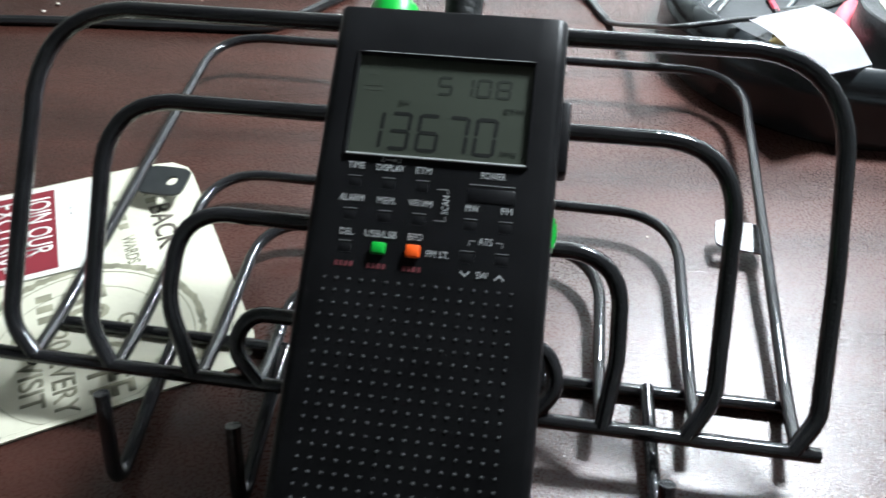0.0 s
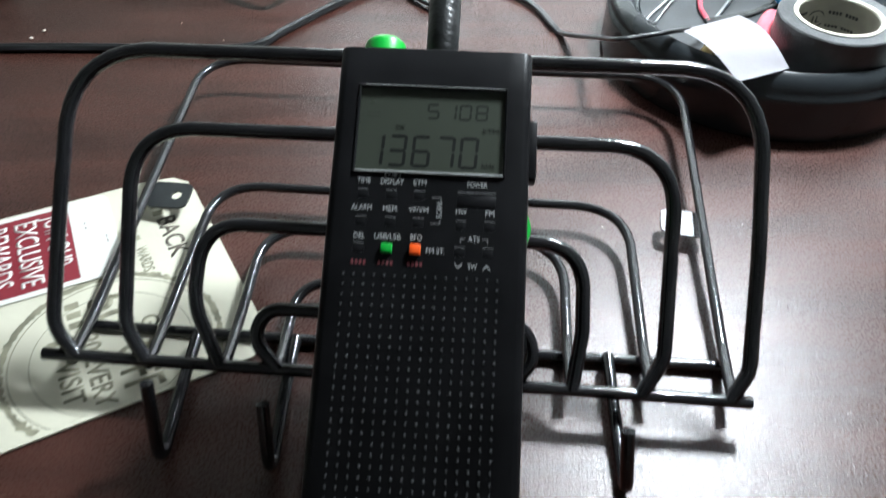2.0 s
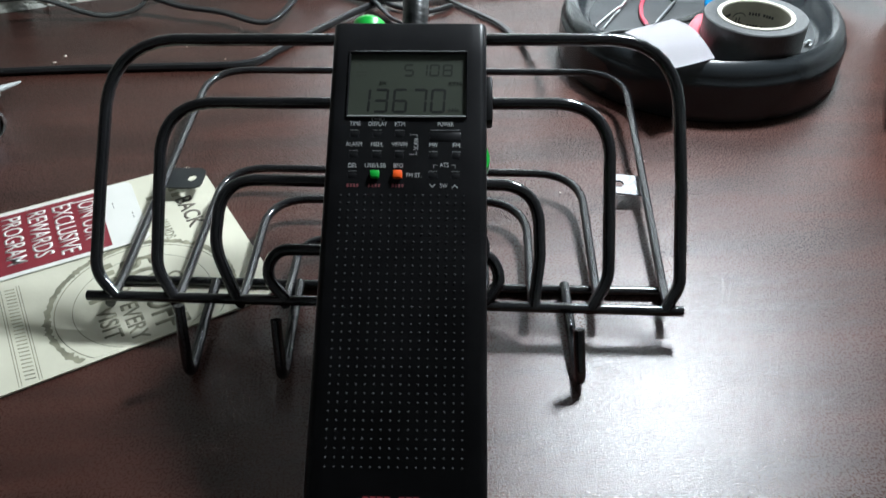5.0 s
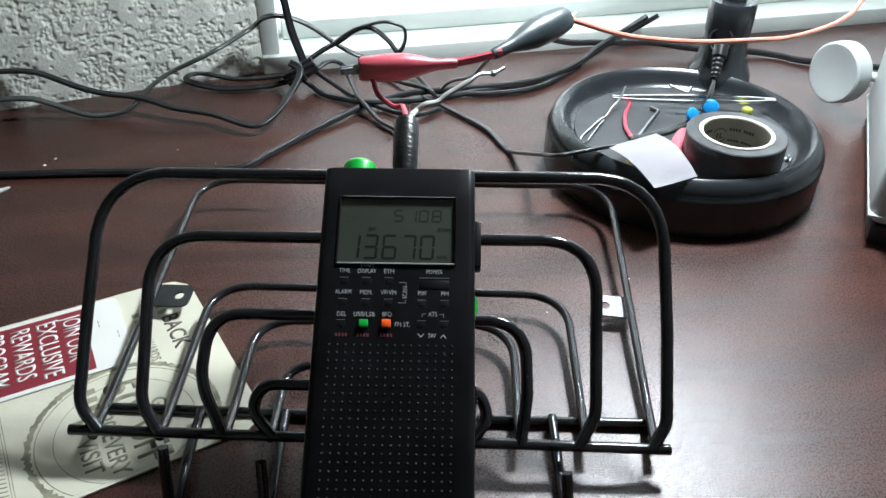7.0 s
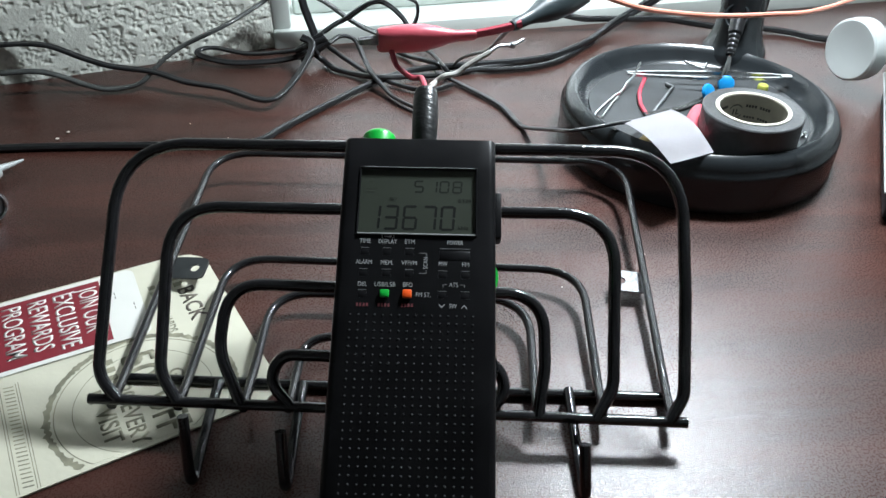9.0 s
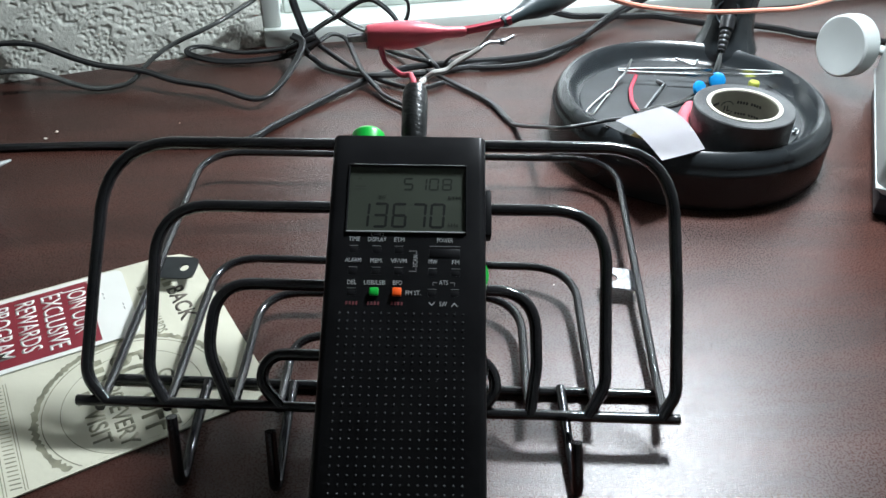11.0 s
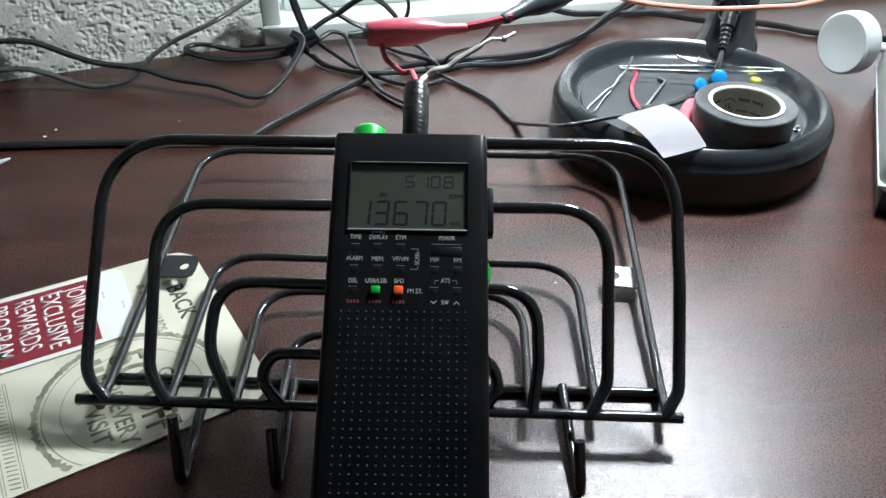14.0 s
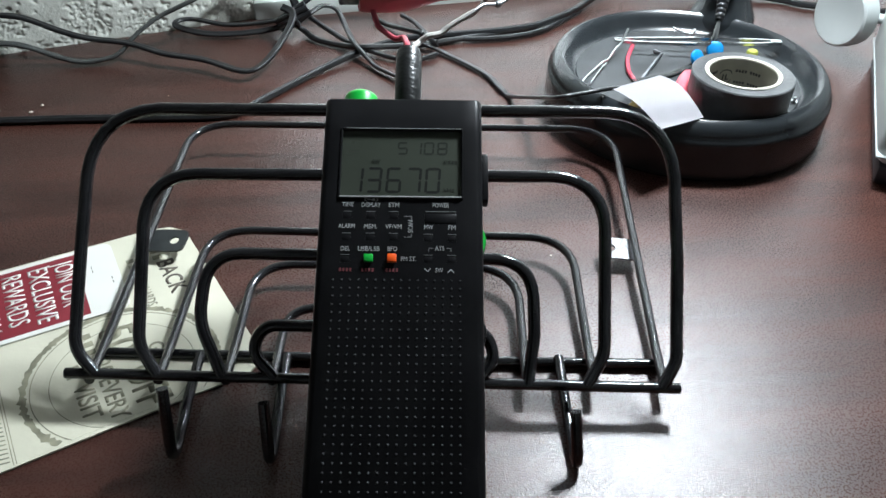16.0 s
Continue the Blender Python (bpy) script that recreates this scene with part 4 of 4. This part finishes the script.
def paper_label():
    """A curling slip of white paper that leans from the tray on to the rim."""
    p = [Vector(q) * 0.001 for q in ((164, 341, 36), (198, 358, 34), (204.5, 309, 33.8), (177.5, 298.5, 34.3))]
    c = sum(p, Vector()) / 4
    t = thing("paper_label", Matrix.Translation(c), "blank white slip of paper lying on the lamp rim", "paper")
    bm = bmesh.new()
    n = 12
    rows = []
    for j in range(n + 1):
        row = []
        for i in range(n + 1):
            u, v = i / n, j / n
            q = (p[0] * (1 - u) + p[1] * u) * (1 - v) + (p[3] * (1 - u) + p[2] * u) * v - c
            q.z += 0.0045 * math.sin(math.pi * v) * (0.7 + 0.3 * u) + 0.001 * (u - 0.5) ** 2
            row.append(bm.verts.new(q))
        rows.append(row)
    for j in range(n):
        for i in range(n):
            bm.faces.new((rows[j][i], rows[j][i + 1], rows[j + 1][i + 1], rows[j + 1][i]))
    bmesh.ops.solidify(bm, geom=list(bm.faces), thickness=0.00025)
    part("sheet", bm, WHITEPAPER, t)
    return t


paper_label()


def rod_thing(name, points, radius, mat, label, category, ring=8, flat=1.0, radii=None):
    base = Vector(points[0]) * 0.001
    pts = rounded(mm(points), [radii or 0.0012] * (len(points) - 2), 5)
    ob = new(name, finish(tube([Vector(q) - base for q in pts], radius, ring, flat), name, mat))
    ob.location = base
    return tagged(ob, label, category)


Z = TRAY * 1000 + 0.7
lead("bent_wire", [(198, 419, 36), (193, 413, 30), (187.5, 408.5, Z + 4), (182, 401, Z + 2), (177, 398, Z + 0.8), (161, 379, Z), (159.6, 373.5, Z), (163, 373.2, Z), (167, 379, Z), (176, 393, Z), (179.5, 396.5, Z + 1)], 0.0008, STEEL, "thin bent steel wire with a long loop", "wire", ring=6)
rod_thing("hex_key", [(194, 374, Z + 0.6), (218, 408, Z + 0.6), (215, 413, Z + 0.6)], 0.0011, DULLSTEEL, "small dark hexagonal key in the tray", "tool", ring=6)
rod_thing("red_wire_offcut", [(201, 414, Z + 5), (194, 402, Z + 1), (190, 386, Z + 0.7), (190, 372, Z + 0.6)], 0.0013, REDWIRE, "short offcut of red insulated wire", "wire", radii=0.02)


def tweezers():
    t = thing("tweezers", pose(0.190, 0.4175, 0.0285, 0, -1.5, -10.5), "bright steel tweezers lying across the tray", "tool")
    for s in (-1, 1):
        o = [(0.0, s * 0.0004), (0.015, s * 0.0022), (0.050, s * 0.0034), (0.088, s * 0.0022), (0.101, s * 0.0008), (0.101, s * 0.0018), (0.088, s * 0.0034), (0.050, s * 0.0052), (0.015, s * 0.0036), (0.0, s * 0.0018)]
        bm = prism(o if s < 0 else o[::-1], 0.0, 0.0018)
        part("arm", bm, STEEL, t)
    part("joint", block(0.095, -0.0022, -0.0003, 0.1015, 0.0022, 0.0021, 0.0004), STEEL, t)
    return t


tweezers()
for x, y, turn in ((0.2335, 0.3905, 30), (0.2490, 0.4010, -20)):
    t = thing("blue_capacitor", pose(x, y, TRAY + 0.006, 60, 0, turn), "shiny blue disc capacitor with wire legs", "component", "blue capacitors")
    part("disc", lathe([(0, 0.0020), (0.003, 0.0019), (0.0046, 0.0012), (0.0052, 0), (0.0046, -0.0012), (0.003, -0.0019), (0, -0.0020)], 28), BLUE, t)
    for d in (-0.002, 0.002):
        part("leg", tube([(d, -0.0045, 0), (d, -0.011, 0.0004), (d * 1.5, -0.017, 0.001)], 0.0003, 6), STEEL, t)
rod_thing("steel_pin", [(230, 426, 32.5), (238, 419, 31), (240, 417.5, 31), (243, 421, 33)], 0.0009, STEEL, "short cranked steel pin on the lamp rim", "pin")
t = thing("yellow_bead", pose(0.2705, 0.3950, TRAY + 0.0025, 0, 0, 15), "small yellow-green plastic bead", "bead")
part("bead", lathe([(0, 0), (0.0030, 0), (0.0034, 0.001), (0.0034, 0.004), (0.0028, 0.0048), (0, 0.0050)], 20), YELLOW, t)
t = thing("brass_stud", pose(0.1735, 0.3340, TRAY + 0.004, 0, 70, 30), "small aged brass stud in the tray", "stud")
part("stud", lathe([(0, 0), (0.0025, 0), (0.0026, 0.006), (0.0040, 0.0064), (0.0040, 0.008), (0, 0.0086)], 16), BRASS, t)
t = alligator_clip("alligator_clip", (219, 364, 29), (197, 327, 29), REDRUBBER, "red vinyl-booted clip beside the tape roll")
for x, y, turn in ((0.273, 0.339, 10), (0.268, 0.332, 60)):
    t = thing("screw", pose(x - 0.008, y, TRAY + 0.002, 0, 90, turn), "tiny steel screw in the tray", "screw", "loose screws")
    part("shank", lathe([(0, 0), (0.0009, 0.001), (0.0009, 0.006), (0.0020, 0.0065), (0.0020, 0.0078), (0, 0.0082)], 14), STEEL, t)

# ---- white device with a round knob ----
DEVICE = Matrix.Translation((0.2945, 0.289, 0.0)) @ pose(0, 0, 0, 0, 0, -29.5)


def white_device():
    d = thing("white_device", DEVICE, "low white plastic device with a shade-dark base and a round knob", "device")
    # the shadow under the case is put in as this dark block
    part("base", block(0.003, 0.002, 0.0, 0.098, 0.160, 0.011, 0.002), SHADEPLASTIC, d, "base darkened for the shade under the case")
    bm = block(0, 0, 0.011, 0.10, 0.164, 0.062)
    bmesh.ops.bevel(bm, geom=list(bm.edges), offset=0.007, segments=4, profile=0.5, affect="EDGES")
    part("case", bm, WHITEPLASTIC, d)
    part("case_seam", block(-0.0006, -0.0006, 0.0165, 0.1006, 0.1646, 0.0180, 0.0004, 1), WHITEPLASTIC, d)
    k = part("knob", lathe([(0, 0.0052), (0.0120, 0.0056), (0.0172, 0.0066), (0.0192, 0.0067), (0.0205, 0.0056), (0.0209, 0.0), (0.0206, -0.0060), (0.0192, -0.0076), (0, -0.0076)], 56), WHITEPLASTIC, d, "white round knob")
    knob_at, toward = Vector((0.3555, 0.441, 0.0310)), Vector((-0.95, -0.30, 0.08))
    k.matrix_local = DEVICE.inverted() @ Matrix.Translation(knob_at) @ toward.to_track_quat("Z", "Y").to_matrix().to_4x4()
    a = DEVICE.inverted() @ (knob_at - toward * 0.006)
    part("knob_shaft", tube([a, a.lerp(Vector((0.012, 0.150, 0.035)), 0.5), Vector((0.012, 0.150, 0.035))], 0.0032, 14), WHITEPLASTIC, d)
    return d


white_device()

# ---- at the other end of the desk ----
t = thing("metal_tube", Matrix.Translation((-0.1701, 0.3214, 0.0095)) @ Vector((-0.80, 0.60, 0.0)).to_track_quat("Z", "Y").to_matrix().to_4x4(), "brushed metal tube with a grey end lying on the desk", "tube")
part("barrel", lathe([(0.0070, 0.0008), (0.0076, 0.0), (0.0086, 0.0004), (0.0092, 0.0016), (0.0093, 0.070), (0.0080, 0.072), (0, 0.072)], 40), STEEL, t)
part("end_cap", lathe([(0, 0.0022), (0.0069, 0.0020), (0.0072, 0.0030), (0, 0.0034)], 40), DULLSTEEL, t, "recessed grey end cap")
tip, neck = Vector((-0.1733, 0.3778, 0.0060)), Vector((-0.1837, 0.3668, 0.0068))
t = thing("test_probe", Matrix.Translation(neck) @ (tip - neck).to_track_quat("Z", "Y").to_matrix().to_4x4(), "white plastic test probe with a long pointed tip", "probe")
part("probe_tip", lathe([(0, 0.0152), (0.0007, 0.0144), (0.0019, 0.0030), (0.0021, 0.0), (0, 0.0)], 16), WHITEPLASTIC, t)
part("grip", lathe([(0, 0.0005), (0.0042, 0.0003), (0.0056, -0.0022), (0.0059, -0.0080), (0.0059, -0.070), (0, -0.070)], 28), WHITEPLASTIC, t)

rng = random.Random(4)
for k, (x, y) in enumerate(((-0.1655, 0.4115), (-0.1615, 0.4195), (-0.088, 0.425), (-0.062, 0.405), (0.160, 0.268), (0.113, 0.246))):
    bm = bmesh.new()
    bmesh.ops.create_icosphere(bm, subdivisions=1, radius=0.0013 if k < 2 else 0.0005)
    for v in bm.verts:
        v.co *= rng.uniform(0.6, 1.3)
        v.co.z *= 0.6
    ob = new("crumb", finish(bm, "crumb", CRUMB, False))
    ob.location = (x, y, 0.0006)
    tagged(ob, "tiny pale crumb on the desktop", "crumb", "crumbs on the desk")
